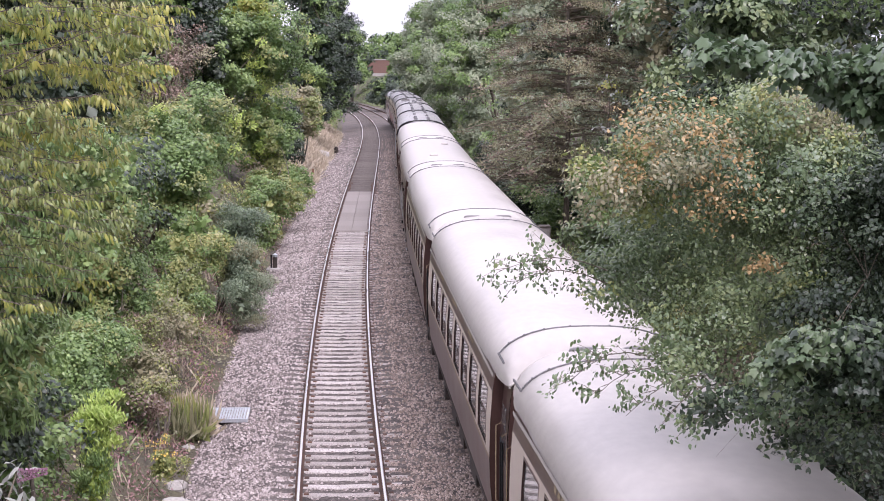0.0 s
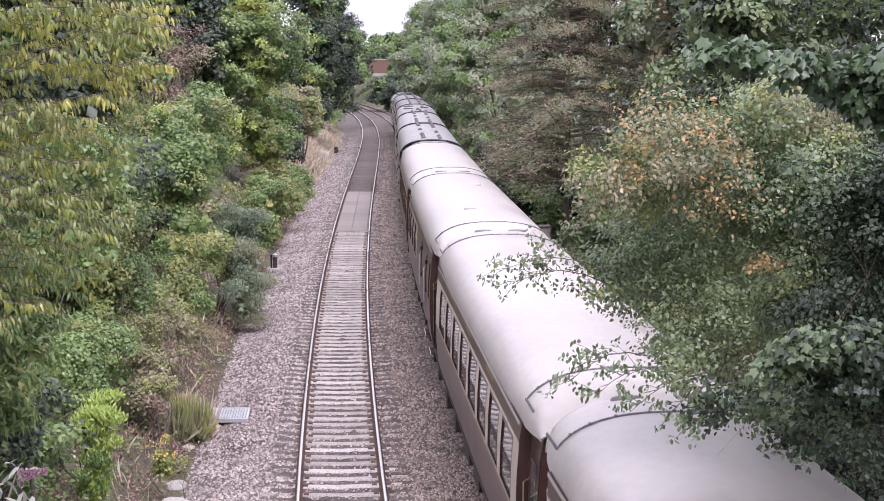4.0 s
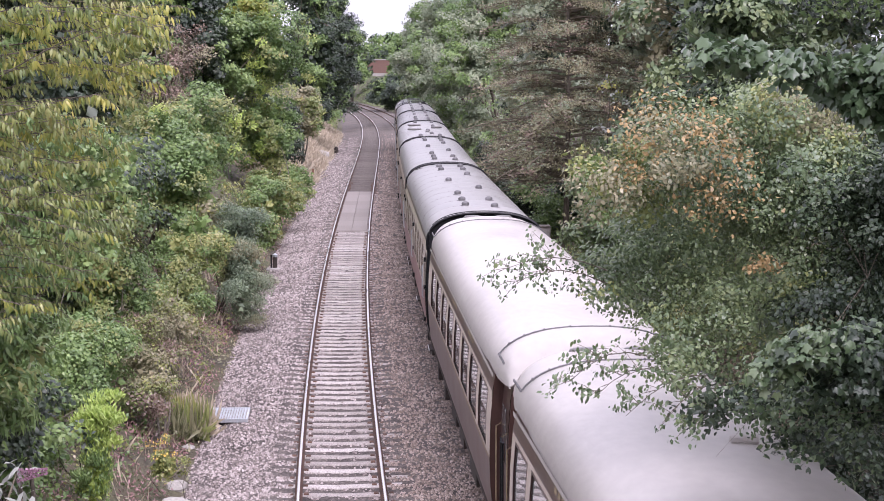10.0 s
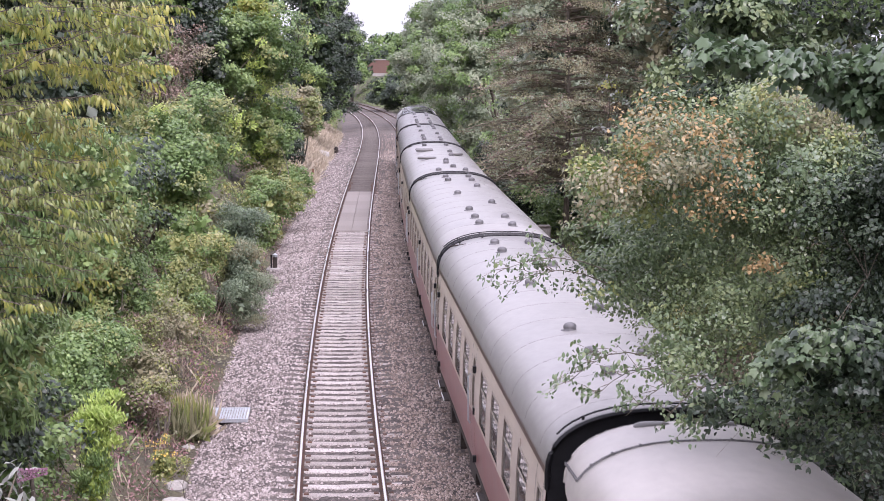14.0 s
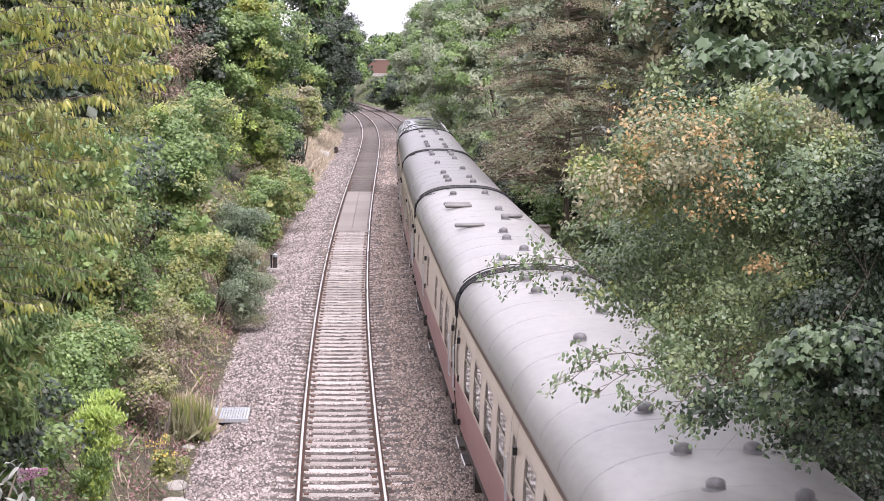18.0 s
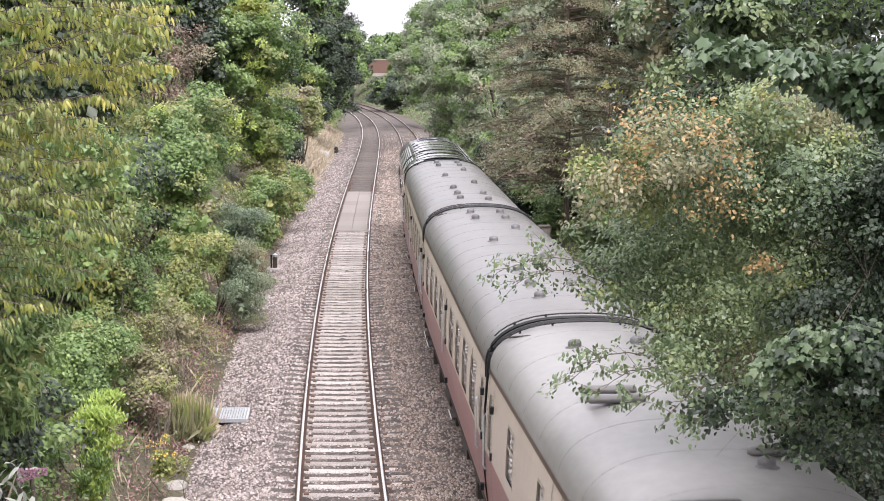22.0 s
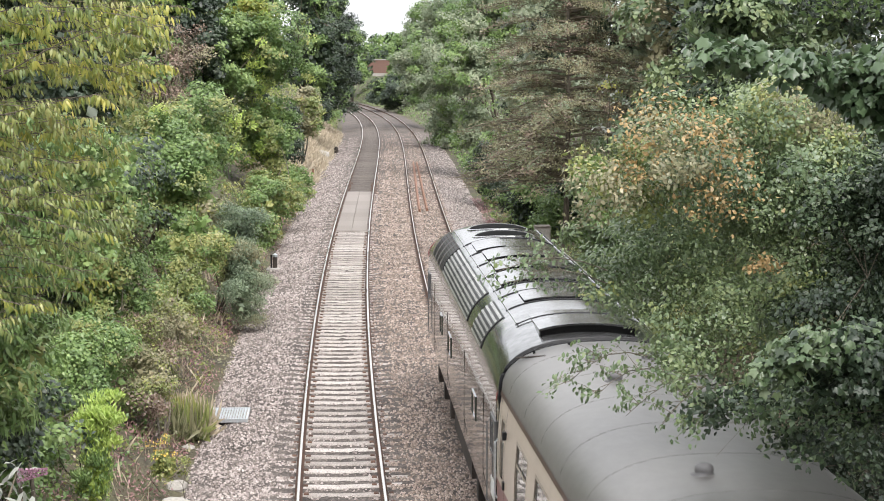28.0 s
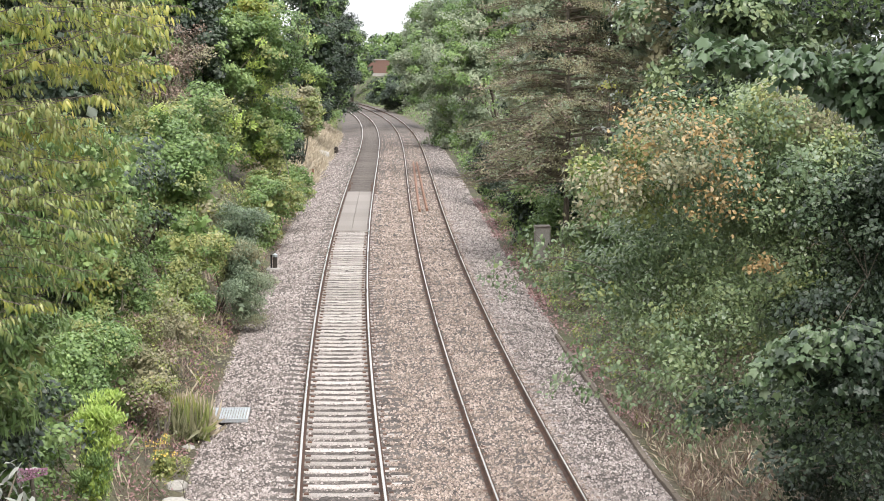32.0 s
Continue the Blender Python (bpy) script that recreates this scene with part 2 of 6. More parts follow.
class Geo:
    """Gathers verts and faces of one part."""

    def __init__(self):
        self.v, self.f = [], []

    def add(self, verts, faces):
        n = len(self.v)
        self.v += [tuple(p) for p in verts]
        self.f += [tuple(i + n for i in q) for q in faces]
        return self

    def box(self, x0, x1, y0, y1, z0, z1, b=0.0):
        """A box; b > 0 bevels its upper edges."""
        if b:
            v = [(x0, y0, z0), (x1, y0, z0), (x1, y1, z0), (x0, y1, z0),
                 (x0, y0, z1 - b), (x1, y0, z1 - b), (x1, y1, z1 - b), (x0, y1, z1 - b),
                 (x0 + b, y0 + b, z1), (x1 - b, y0 + b, z1), (x1 - b, y1 - b, z1), (x0 + b, y1 - b, z1)]
            fs = [(3, 2, 1, 0), (8, 9, 10, 11)]
            for i in range(4):
                j = (i + 1) % 4
                fs += [(i, j, j + 4, i + 4), (i + 4, j + 4, j + 8, i + 8)]
            return self.add(v, fs)
        v = [(x, y, z) for z in (z0, z1) for x, y in ((x0, y0), (x1, y0), (x1, y1), (x0, y1))]
        return self.add(v, [(3, 2, 1, 0), (4, 5, 6, 7), (0, 1, 5, 4), (1, 2, 6, 5), (2, 3, 7, 6), (3, 0, 4, 7)])

    def tube(self, pts, radii, sides=6, caps=True):
        pts = [Vector(p) for p in pts]
        if not hasattr(radii, "__len__"):
            radii = [radii] * len(pts)
        rings = []
        for i, p in enumerate(pts):
            d = (pts[min(i + 1, len(pts) - 1)] - pts[max(i - 1, 0)]).normalized()
            a = d.cross(Vector((0, 0, 1)) if abs(d.z) < 0.9 else Vector((1, 0, 0))).normalized()
            c = d.cross(a)
            rings.append([p + (a * math.cos(2 * math.pi * k / sides) + c * math.sin(2 * math.pi * k / sides)) * radii[i] for k in range(sides)])
        v = [q for r in rings for q in r]
        f = [(i * sides + k, i * sides + (k + 1) % sides, (i + 1) * sides + (k + 1) % sides, (i + 1) * sides + k)
             for i in range(len(pts) - 1) for k in range(sides)]
        if caps:
            f += [tuple(range(sides))[::-1], tuple((len(pts) - 1) * sides + k for k in range(sides))]
        return self.add(v, f)

    def loft(self, rings, closed=True, caps=False):
        """Joins rings of equal length."""
        n = len(rings[0])
        v = [q for r in rings for q in r]
        m = n if closed else n - 1
        f = [(i * n + k, i * n + (k + 1) % n, (i + 1) * n + (k + 1) % n, (i + 1) * n + k) for i in range(len(rings) - 1) for k in range(m)]
        if caps:
            f += [tuple(range(n))[::-1], tuple((len(rings) - 1) * n + k for k in range(n))]
        return self.add(v, f)

    def weld(self):
        """Joins verts that share a place."""
        seen, order, keep = {}, [], []
        for p in self.v:
            k = tuple(round(c, 4) for c in p)
            if k not in seen:
                seen[k] = len(keep)
                keep.append(p)
            order.append(seen[k])
        self.v, self.f = keep, [tuple(order[i] for i in q) for q in self.f]
        return self

    def mesh(self, name, smooth=False):
        me = bpy.data.meshes.new(name)
        me.from_pydata(self.v, [], self.f)
        if smooth:
            me.polygons.foreach_set("use_smooth", [True] * len(me.polygons))
        me.update()
        return me


def part(name, geo, material, parent=None, label="", smooth=False):
    me = geo.mesh(name, smooth) if isinstance(geo, Geo) else geo
    if not me.materials:
        me.materials.append(material)
    ob = new(name, me)
    if parent is not None:
        ob.parent = parent
    if label:
        tagged(ob, label)
    return ob


def piece(name, me, parent, m):
    ob = new(name, me)
    ob.parent = parent
    ob.matrix_basis = m
    return ob


# ---------------------------------------------------------------- the line's plan
BEND = (0.8254, -9.2895, 6.2009, -2.1576, 0.19876)     # left track's centre, metres, by powers of y / 100
GAP = 3.42                                               # between the two tracks' centres


def line_x(y):
    """x of the left track's centre line."""
    y = np.asarray(y, float)
    u = np.clip(y, 0, 440) / 100
    x = sum(c * u ** i for i, c in enumerate(BEND))
    x = x + np.minimum(y, 0) * (BEND[1] / 100)
    return x - np.clip(y - 440, 0, 4000) * 0.12


def line_z(y):
    """Height of the rail tops: level, then falling away."""
    y = np.asarray(y, float)
    d = np.clip(y - 30, 0, 170)
    return -3.33e-5 * d * d - 0.01132 * np.clip(y - 200, 0, 400)


def bank_z(o, y):
    """Ground height over the rail tops at the offset o from the left track's centre."""
    o, y = np.asarray(o, float), np.asarray(y, float)
    wob = 0.35 * np.sin(y * 0.21 + 1.0) + 0.25 * np.sin(y * 0.083 + 2)
    left = np.clip((-3.0 - o) * 0.72, 0, 5.4) + np.where(o < -4, 0.18 * wob, 0)
    right = np.clip((o - 7.0) * 0.7, 0, 5.4) + np.where(o > 8, 0.18 * wob, 0)
    z = np.where(o < 0, left, right)
    return z - 0.42


YS = np.linspace(-260, 440, 7001)
XS = line_x(YS) + GAP
ARC = np.concatenate([[0], np.cumsum(np.hypot(np.diff(XS), np.diff(YS)))])
ARC -= np.interp(0, YS, ARC)


def on_right(s):
    """Place on the right-hand track at the arc length s."""
    y = float(np.interp(s, ARC, YS))
    return Vector((float(line_x(y)) + GAP, y, float(line_z(y))))


def sweep(offsets, ys, closed=True):
    """Verts and quads of a profile [(offset, height)] drawn along the line."""
    lx, lz = line_x(ys), line_z(ys)
    slope = np.gradient(lx, ys)
    nx, ny = 1 / np.hypot(1, slope), -slope / np.hypot(1, slope)
    off = np.array([o for o, _ in offsets])
    hgt = np.array([h for _, h in offsets])
    v = np.stack([lx[:, None] + nx[:, None] * off, ys[:, None] + ny[:, None] * off, lz[:, None] + hgt + 0 * nx[:, None]], -1).reshape(-1, 3)
    n = len(offsets)
    i, k = np.meshgrid(np.arange(len(ys) - 1), np.arange(n if closed else n - 1), indexing="ij")
    i, k = i.ravel(), k.ravel()
    k2 = (k + 1) % n
    return v, np.stack([i * n + k, i * n + k2, (i + 1) * n + k2, (i + 1) * n + k], 1)


def on_line(o, y, h=0.0):
    """Pose at the offset o, turned along the line."""
    sl = float((line_x(y + 0.5) - line_x(y - 0.5)))
    return pose(float(line_x(y)) + o * math.cos(math.atan(sl)), y - o * math.sin(math.atan(sl)), float(line_z(y)) + h, 0, 0, math.degrees(-math.atan(sl)))

# ---------------------------------------------------------------- ground and ballast
rng = np.random.default_rng(7)


def make_ground():
    ys = np.concatenate([np.linspace(-1500, -80, 12), np.arange(-60, 30, 3.0), np.arange(30, 130, 1.0), np.arange(130, 460, 5.0), np.linspace(480, 4000, 16)])
    os_ = np.concatenate([np.linspace(-2500, -70, 10), np.arange(-50, -14, 3.0), np.arange(-14, -2.9, 0.4), [-2.6, 0, 2, 4, 5.6], np.arange(6.0, 17, 0.4), np.arange(18, 52, 3.0), np.linspace(70, 2500, 10)])
    yy, oo = np.meshgrid(ys, os_, indexing="ij")
    xx = line_x(yy) + oo
    zz = line_z(yy) + bank_z(oo, yy)
    rough = np.where((oo < -3.3) | (oo > 6.6), 1.0, 0.0) * np.where((yy > 0) & (yy < 300), 1, 0)
    zz = zz + rough * (0.10 * np.sin(xx * 3.1 + yy * 1.7) + 0.07 * np.sin(xx * 5.7 - yy * 2.9 + 1))
    n = len(os_)
    i, k = np.meshgrid(np.arange(len(ys) - 1), np.arange(n - 1), indexing="ij")
    i, k = i.ravel(), k.ravel()
    me = mesh_np("ground", np.stack([xx, yy, zz], -1).reshape(-1, 3), np.stack([i * n + k, i * n + k + 1, (i + 1) * n + k + 1, (i + 1) * n + k], 1))
    me.polygons.foreach_set("use_smooth", [True] * len(me.polygons))
    tagged(part("ground", me, M["soil"]), "brown soil of the railway cutting with leaf litter", "ground", kind="structure")


def ballast_height(o):
    """Cross-section of the ballast bed."""
    return np.interp(o, [-3.3, -2.75, -1.7, -1.25, -0.92, -0.6, 0.6, 0.92, 1.25, 1.7, GAP - 1.3, GAP - 0.8, GAP + 0.8, GAP + 1.35, GAP + 2.2, 6.05, 6.2],
                     [-0.5, -0.34, -0.2, -0.142, -0.162, -0.2, -0.2, -0.162, -0.142, -0.17, -0.15, -0.155, -0.155, -0.15, -0.26, -0.38, -0.45])


def make_ballast():
    ys = np.concatenate([np.arange(-40, 28, 2.0), np.arange(28, 75, 0.22), np.arange(75, 130, 0.6), np.arange(130, 460, 3.0)])
    os_ = np.arange(-3.2, 6.15, 0.14)
    yy, oo = np.meshgrid(ys, os_, indexing="ij")
    sl = np.gradient(line_x(ys), ys)[:, None]
    zz = line_z(yy) + ballast_height(oo) + rng.normal(0, 1, yy.shape) * np.where(yy < 74, 0.012, 0.003)
    v = np.stack([line_x(yy) + oo, yy - sl * oo, zz], -1).reshape(-1, 3)
    n = len(os_)
    i, k = np.meshgrid(np.arange(len(ys) - 1), np.arange(n - 1), indexing="ij")
    i, k = i.ravel(), k.ravel()
    quads = np.stack([i * n + k, i * n + k + 1, (i + 1) * n + k + 1, (i + 1) * n + k], 1)
    oc = os_[k] + 0.07
    oiled = (np.abs(oc) < 0.74) & (ys[i] > 110)
    far = (ys[i] + 16 * np.sin(oc * 2.1 + ys[i] * 0.05) > 138) | oiled
    tagged(part("far_ballast", mesh_np("far_ballast", v, quads[far & ~oiled]), M["ballast_far"]), "brown ballast under both tracks farther along the line", "ballast", kind="structure")
    tagged(part("oiled_ballast", mesh_np("oiled_ballast", v, quads[oiled]), M["ballast_dark"]), "dark brown oil-stained ballast between the rails", "ballast", kind="structure")
    me = mesh_np("ballast", v, quads[~far])
    bed = tagged(part("ballast", me, M["ballast"]), "grey-brown crushed stone ballast under both tracks", "ballast", kind="structure")
    chip = np.array([(1, 0, -0.4), (0, 0.8, -0.4), (-1, 0, -0.4), (0, -0.8, -0.4), (0.5, 0.12, 0.5), (-0.45, -0.1, 0.62)], float)
    tri = np.array([(0, 1, 4), (1, 2, 5), (1, 5, 4), (2, 3, 5), (3, 0, 4), (3, 4, 5)])

    def scatter(name, count, lo, hi, y0, y1, mat, label):
        o = rng.uniform(lo, hi, count)
        y = y0 + (y1 - y0) * rng.random(count) ** 1.9
        keep = np.ones(count, bool)
        for c in (0.0, GAP):
            for rail in (-0.7525, 0.7525):
                keep &= np.abs(o - c - rail) > 0.11
        on_sleeper = (np.abs(o) < 1.26) & (np.mod(y - 30.1, 0.668) < 0.3)
        keep &= ~(on_sleeper & (rng.random(count) > 0.015))
        keep &= ~((np.abs(o) < 0.68) & (rng.random(count) < np.interp(y, [35, 60], [0.7, 0.95])))
        keep &= ~((np.abs(o) < 0.7) & (y > 86))
        keep &= rng.random(count) < np.interp(y, [80, 130, 205], [1.0, 0.35, 0.0])
        o, y = o[keep], y[keep]
        k = len(o)
        c = np.stack([line_x(y) + o, y, line_z(y) + ballast_height(o) + 0.012], -1)
        s = rng.uniform(0.02, 0.043, (k, 1, 1)) * np.interp(y, [40, 60, 90, 168], [1.0, 1.2, 1.5, 1.9])[:, None, None]
        v = chip[None] * rng.uniform(0.65, 1.25, (k, 6, 1)) * s
        a = rng.uniform(0, 6.28, k)
        ca, sa = np.cos(a)[:, None], np.sin(a)[:, None]
        v = np.stack([v[..., 0] * ca - v[..., 1] * sa, v[..., 0] * sa + v[..., 1] * ca, v[..., 2] + v[..., 0] * rng.uniform(-0.5, 0.5, (k, 1))], -1) + c[:, None]
        f = tri[None] + (np.arange(k) * 6)[:, None, None]
        me2 = mesh_np(name, v.reshape(-1, 3), f.reshape(-1, 3))
        ob = part(name, me2, mat, bed, label)
        tagged(ob, kind="stuff")

    scatter("stones", 72000, -3.15, 0.9, 31, 220, M["stone"], "loose pale grey ballast stones")
    scatter("stones", 60000, 0.9, 4.4, 31, 220, M["stone_rust"], "rust-stained brown ballast stones")
    scatter("stones", 33000, 4.3, 6.15, 31, 220, M["stone"], "loose pale grey ballast stones")


make_ground()
make_ballast()

# ---------------------------------------------------------------- the two tracks
RAIL = [(-0.07, -0.158), (0.07, -0.158), (0.07, -0.145), (0.012, -0.12), (0.012, -0.045), (0.034, -0.035), (0.036, -0.002), (-0.036, -0.002), (-0.034, -0.035), (-0.012, -0.045), (-0.012, -0.12), (-0.07, -0.145)]


def make_track(c, label, sleeper_mat, sink, shiny):
    track = tagged(new("railway_track"), label, "track", group="railway tracks")
    ys = np.concatenate([np.arange(-40, 24, 4.0), np.arange(24, 460, 1.5)])
    for side in (-0.7525, 0.7525):
        v, f = sweep([(c + side + o, h) for o, h in RAIL], ys)
        rail = part("rail", mesh_np("rail", v, f), M["rust"], track, "rust-brown steel rail")
        v, f = sweep([(c + side - shiny, -0.002), (c + side - shiny * 0.7, 0.002), (c + side + shiny * 0.7, 0.002), (c + side + shiny, -0.002)], ys)
        part("running_surface", mesh_np("running_surface", v, f), M["railtop"], rail, "polished bright rail head")
    g = Geo()
    w, hl = 0.135, 1.25
    prof = [(-w, -0.2), (w, -0.2), (w - 0.005, -0.02), (w - 0.025, 0.0), (-w + 0.025, 0.0), (-w + 0.005, -0.02)]
    xs = [(-hl, 0.01), (-0.95, 0.012), (-0.5, 0.0), (0, -0.012), (0.5, 0.0), (0.95, 0.012), (hl, 0.01)]
    g.loft([[(x, a, b + dz) for a, b in prof] for x, dz in xs], True, True)
    me = g.mesh("sleeper")
    me.materials.append(sleeper_mat)
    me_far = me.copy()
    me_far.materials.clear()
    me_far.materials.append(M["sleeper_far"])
    far = Geo()
    chairs = Geo()
    k, y = 0, 30.1
    while y < 330:
        m = on_line(c, y, -0.168 - sink + random.uniform(-0.006, 0.006))
        m = m @ pose(random.uniform(-0.03, 0.03), random.uniform(-0.02, 0.02), 0, 0, random.uniform(-0.4, 0.4), random.uniform(-0.7, 0.7))
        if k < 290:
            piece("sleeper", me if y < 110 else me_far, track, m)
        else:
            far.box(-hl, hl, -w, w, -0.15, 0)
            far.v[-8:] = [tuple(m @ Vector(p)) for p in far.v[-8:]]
        if y < 120:
            for side in (-0.7525, 0.7525):
                for q in (-0.135, 0.135):
                    n = len(chairs.v)
                    chairs.box(side + q - 0.045, side + q + 0.045, -0.06, 0.06, sink - 0.02, sink + 0.03, 0.012)
                    chairs.v[n:] = [tuple(m @ Vector(p)) for p in chairs.v[n:]]
        k += 1
        y += 0.668
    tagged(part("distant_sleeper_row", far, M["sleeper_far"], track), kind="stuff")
    tagged(part("rail_fastening", chairs, M["rust"], track, "dark rusty rail fastenings"), kind="stuff")
    return track


left_track = make_track(0.0, "railway track with pale concrete sleepers and shiny rails", M["sleeper"], 0.0, 0.028)
right_track = make_track(GAP, "railway track with brown stained sleepers nearly buried in ballast", M["sleeper_old"], -0.008, 0.019)


def track_panels():
    """Grey panels laid between the rails of the left track."""
    ramp = tagged(new("track_panel_deck"), "flat grey panels laid between the rails", "track panel")
    g = Geo().box(-0.325, 0.325, -1.2, 1.2, -0.06, 0.0, 0.012)
    me = g.mesh("panel")
    me.materials.append(M["panel"])
    y = 88.0
    while y < 110:
        for o in (-0.33, 0.33):
            piece("panel", me, ramp, on_line(o, y, -0.115 + random.uniform(-0.006, 0.006)))
        y += 2.44


track_panels()


def spare_rails():
    """Two rusty rails lying between the rails of the right track."""
    for o0, o1, y0, y1 in ((GAP - 0.34, GAP - 0.2, 97.0, 141.0), (GAP + 0.03, GAP + 0.05, 97.5, 141.0)):
        g = Geo()
        rows = []
        for i in range(12):
            y = y0 + (y1 - y0) * i / 11
            o = o0 + (o1 - o0) * i / 11
            m = on_line(o, y, -0.13)
            rows.append([m @ Vector((a, 0, b)) for a, b in ((-0.07, 0), (0.07, 0), (0.06, 0.02), (0.03, 0.06), (0.035, 0.13), (-0.035, 0.13), (-0.03, 0.06), (-0.06, 0.02))])
        g.loft(rows, True, True)
        tagged(part("spare_rail", g, M["rail_orange"]), "orange-rusted spare rail lying between the running rails", "rail", group="spare rails")


spare_rails()


def cable_trough():
    """Concrete trough with lids along the right-hand edge of the ballast."""
    tr = tagged(new("cable_trough"), "grey concrete cable trough with lids beside the ballast", "cable trough")
    lid = Geo().box(-0.05, 0.05, -0.49, 0.49, -0.12, 0.0, 0.012).mesh("lid")
    lid.materials.append(M["trough"])
    y = 24.0
    while y < 56:
        piece("lid", lid, tr, on_line(GAP + 2.52, y, -0.23 + random.uniform(-0.012, 0.012)) @ pose(random.uniform(-0.02, 0.02), 0, 0, 0, random.uniform(-2, 2), random.uniform(-1, 1)))
        y += 1.0
    v, f = sweep([(GAP + 2.46, -0.6), (GAP + 2.62, -0.6), (GAP + 2.62, -0.412), (GAP + 2.46, -0.412)], np.arange(23, 57, 1.0))
    part("trough_body", mesh_np("trough_body", v, f), M["trough"], tr)


cable_trough()

# ---------------------------------------------------------------- coaches
FLOOR, WAIST, CANT, EAVES = 1.02, 2.02, 2.94, 3.2
SIDE = [(1.02, 1.30), (1.2, 1.355), (1.6, 1.395), (2.0, 1.41), (2.5, 1.40), (2.98, 1.365), (3.2, 1.33)]
HALF = 9.98


def side_x(z):
    return float(np.interp(z, [a for a, _ in SIDE], [b for _, b in SIDE]))


def roof_ring(y, drop=0.0, grow=0.0, n=22):
    """Roof section from eaves to eaves; drop lowers the crown."""
    pts = []
    for i in range(n + 1):
        a = math.pi * i / n
        c, s = math.cos(a), math.sin(a)
        pts.append((-(1.345 + grow) * math.copysign(abs(c) ** 0.78, c), y, EAVES - 0.02 + (0.66 - drop + grow) * s ** 0.88))
    return pts


def strip(g, sgn, y0, y1, z0, z1, out=0.0):
    """Curved patch of a coach side."""
    zs = [z0] + [z for z, _ in SIDE if z0 + 0.01 < z < z1 - 0.01] + [z1]
    nn = max(1, int((y1 - y0) / 4))
    rows = [[(sgn * (side_x(z) + out), y0 + (y1 - y0) * i / nn, z) for z in zs] for i in range(nn + 1)]
    if sgn > 0:
        rows = rows[::-1]
    g.loft(rows, False)


def add_window(car, sgn, y0, y1, z0, z1, frame_mat, vent):
    """One window: frame with reveal, pane behind; vent: height of a sliding top light."""
    g = Geo()
    t = 0.032
    for a, b, c, d in ((y0, y1, z0, z0 + t), (y0, y1, z1 - t, z1), (y0, y0 + t, z0 + t, z1 - t), (y1 - t, y1, z0 + t, z1 - t)):
        strip(g, sgn, a, b, c, d, 0.004)
    zs = [z0 + (z1 - z0) * k / 4 for k in range(5)]
    for y, flip in ((y0, 1), (y1, -1)):
        rows = [[(sgn * (side_x(z) + k), y, z) for z in zs] for k in (0.004, -0.04)]
        g.loft(rows if sgn * flip > 0 else rows[::-1], False)
    if vent:
        strip(g, sgn, y0 + t, y1 - t, vent - 0.02, vent + 0.02, -0.006)
        strip(g, sgn, (y0 + y1) / 2 - 0.02, (y0 + y1) / 2 + 0.02, vent + 0.02, z1 - t, -0.006)
    w = part("window", g, frame_mat, car)
    p = Geo()
    strip(p, sgn, y0 + t / 2, y1 - t / 2, z0 + t / 2, z1 - t / 2, -0.016)
    strip(p, sgn, y0 + t / 2, y1 - t / 2, z0 + t / 2, z1 - t / 2, -0.024)
    part("pane", p, M["glass"], w)


def build_sides(car, wins, lower, upper, band, frame_mat, vent=0.0, doors=(), reach=HALF):
    """Lower panel, window panel with real openings, band over the windows, on both sides."""
    for sgn in (-1, 1):
        g = Geo()
        strip(g, sgn, -reach, reach, FLOOR, WAIST)
        part("lower_panel", g, lower, car)
        for p0, p1, paint in (upper if isinstance(upper, list) else [(-reach, reach, upper)]):
            g = Geo()
            y = p0
            for a, b, z0, z1 in sorted(w for w in wins if p0 <= w[0] < p1):
                for zs in ((WAIST, z0), (z0, z1), (z1, CANT)):
                    strip(g, sgn, y, a, *zs)
                strip(g, sgn, a, b, WAIST, z0)
                strip(g, sgn, a, b, z1, CANT)
                y = b
            for zs in ((WAIST, z0), (z0, z1), (z1, CANT)):
                strip(g, sgn, y, p1, *zs)
            part("window_panel", g.weld(), paint, car)
        g = Geo()
        strip(g, sgn, -reach, reach, CANT, EAVES)
        part("cantrail_band", g, band, car)
        for a, b, z0, z1 in wins:
            add_window(car, sgn, a, b, z0, z1, frame_mat, vent)
        for yd in doors:
            for e in (-0.36, 0.36):
                g = Geo()
                strip(g, sgn, yd + e - 0.012, yd + e + 0.012, FLOOR + 0.1, EAVES - 0.08, 0.006)
                part("door_joint", g, M["black"], car)
            x = sgn * 1.44
            g = Geo().tube([(sgn * 1.41, yd + 0.48, 1.75), (x, yd + 0.48, 1.8), (x, yd + 0.48, 2.5), (sgn * 1.4, yd + 0.48, 2.55)], 0.016, 5)
            part("grab_rail", g, M["galv"], car, "bright grab rail")
            for zz in (1.35, 2.1, 2.75):
                g = Geo().box(min(sgn * 1.38, sgn * 1.435), max(sgn * 1.38, sgn * 1.435), yd - 0.42, yd - 0.33, zz - 0.05, zz + 0.05)
                part("hinge", g, M["black"], car)
            g = Geo().box(min(sgn * 1.05, sgn * 1.3), max(sgn * 1.05, sgn * 1.3), yd - 0.45, yd + 0.45, 0.6, 0.63)
            st = part("footboard", g, M["grime"], car)
            g = Geo().box(min(sgn * 1.3, sgn * 1.312), max(sgn * 1.3, sgn * 1.312), yd - 0.45, yd + 0.45, 0.595, 0.635)
            part("step_edge", g, M["white"], st, "pale painted step edge")


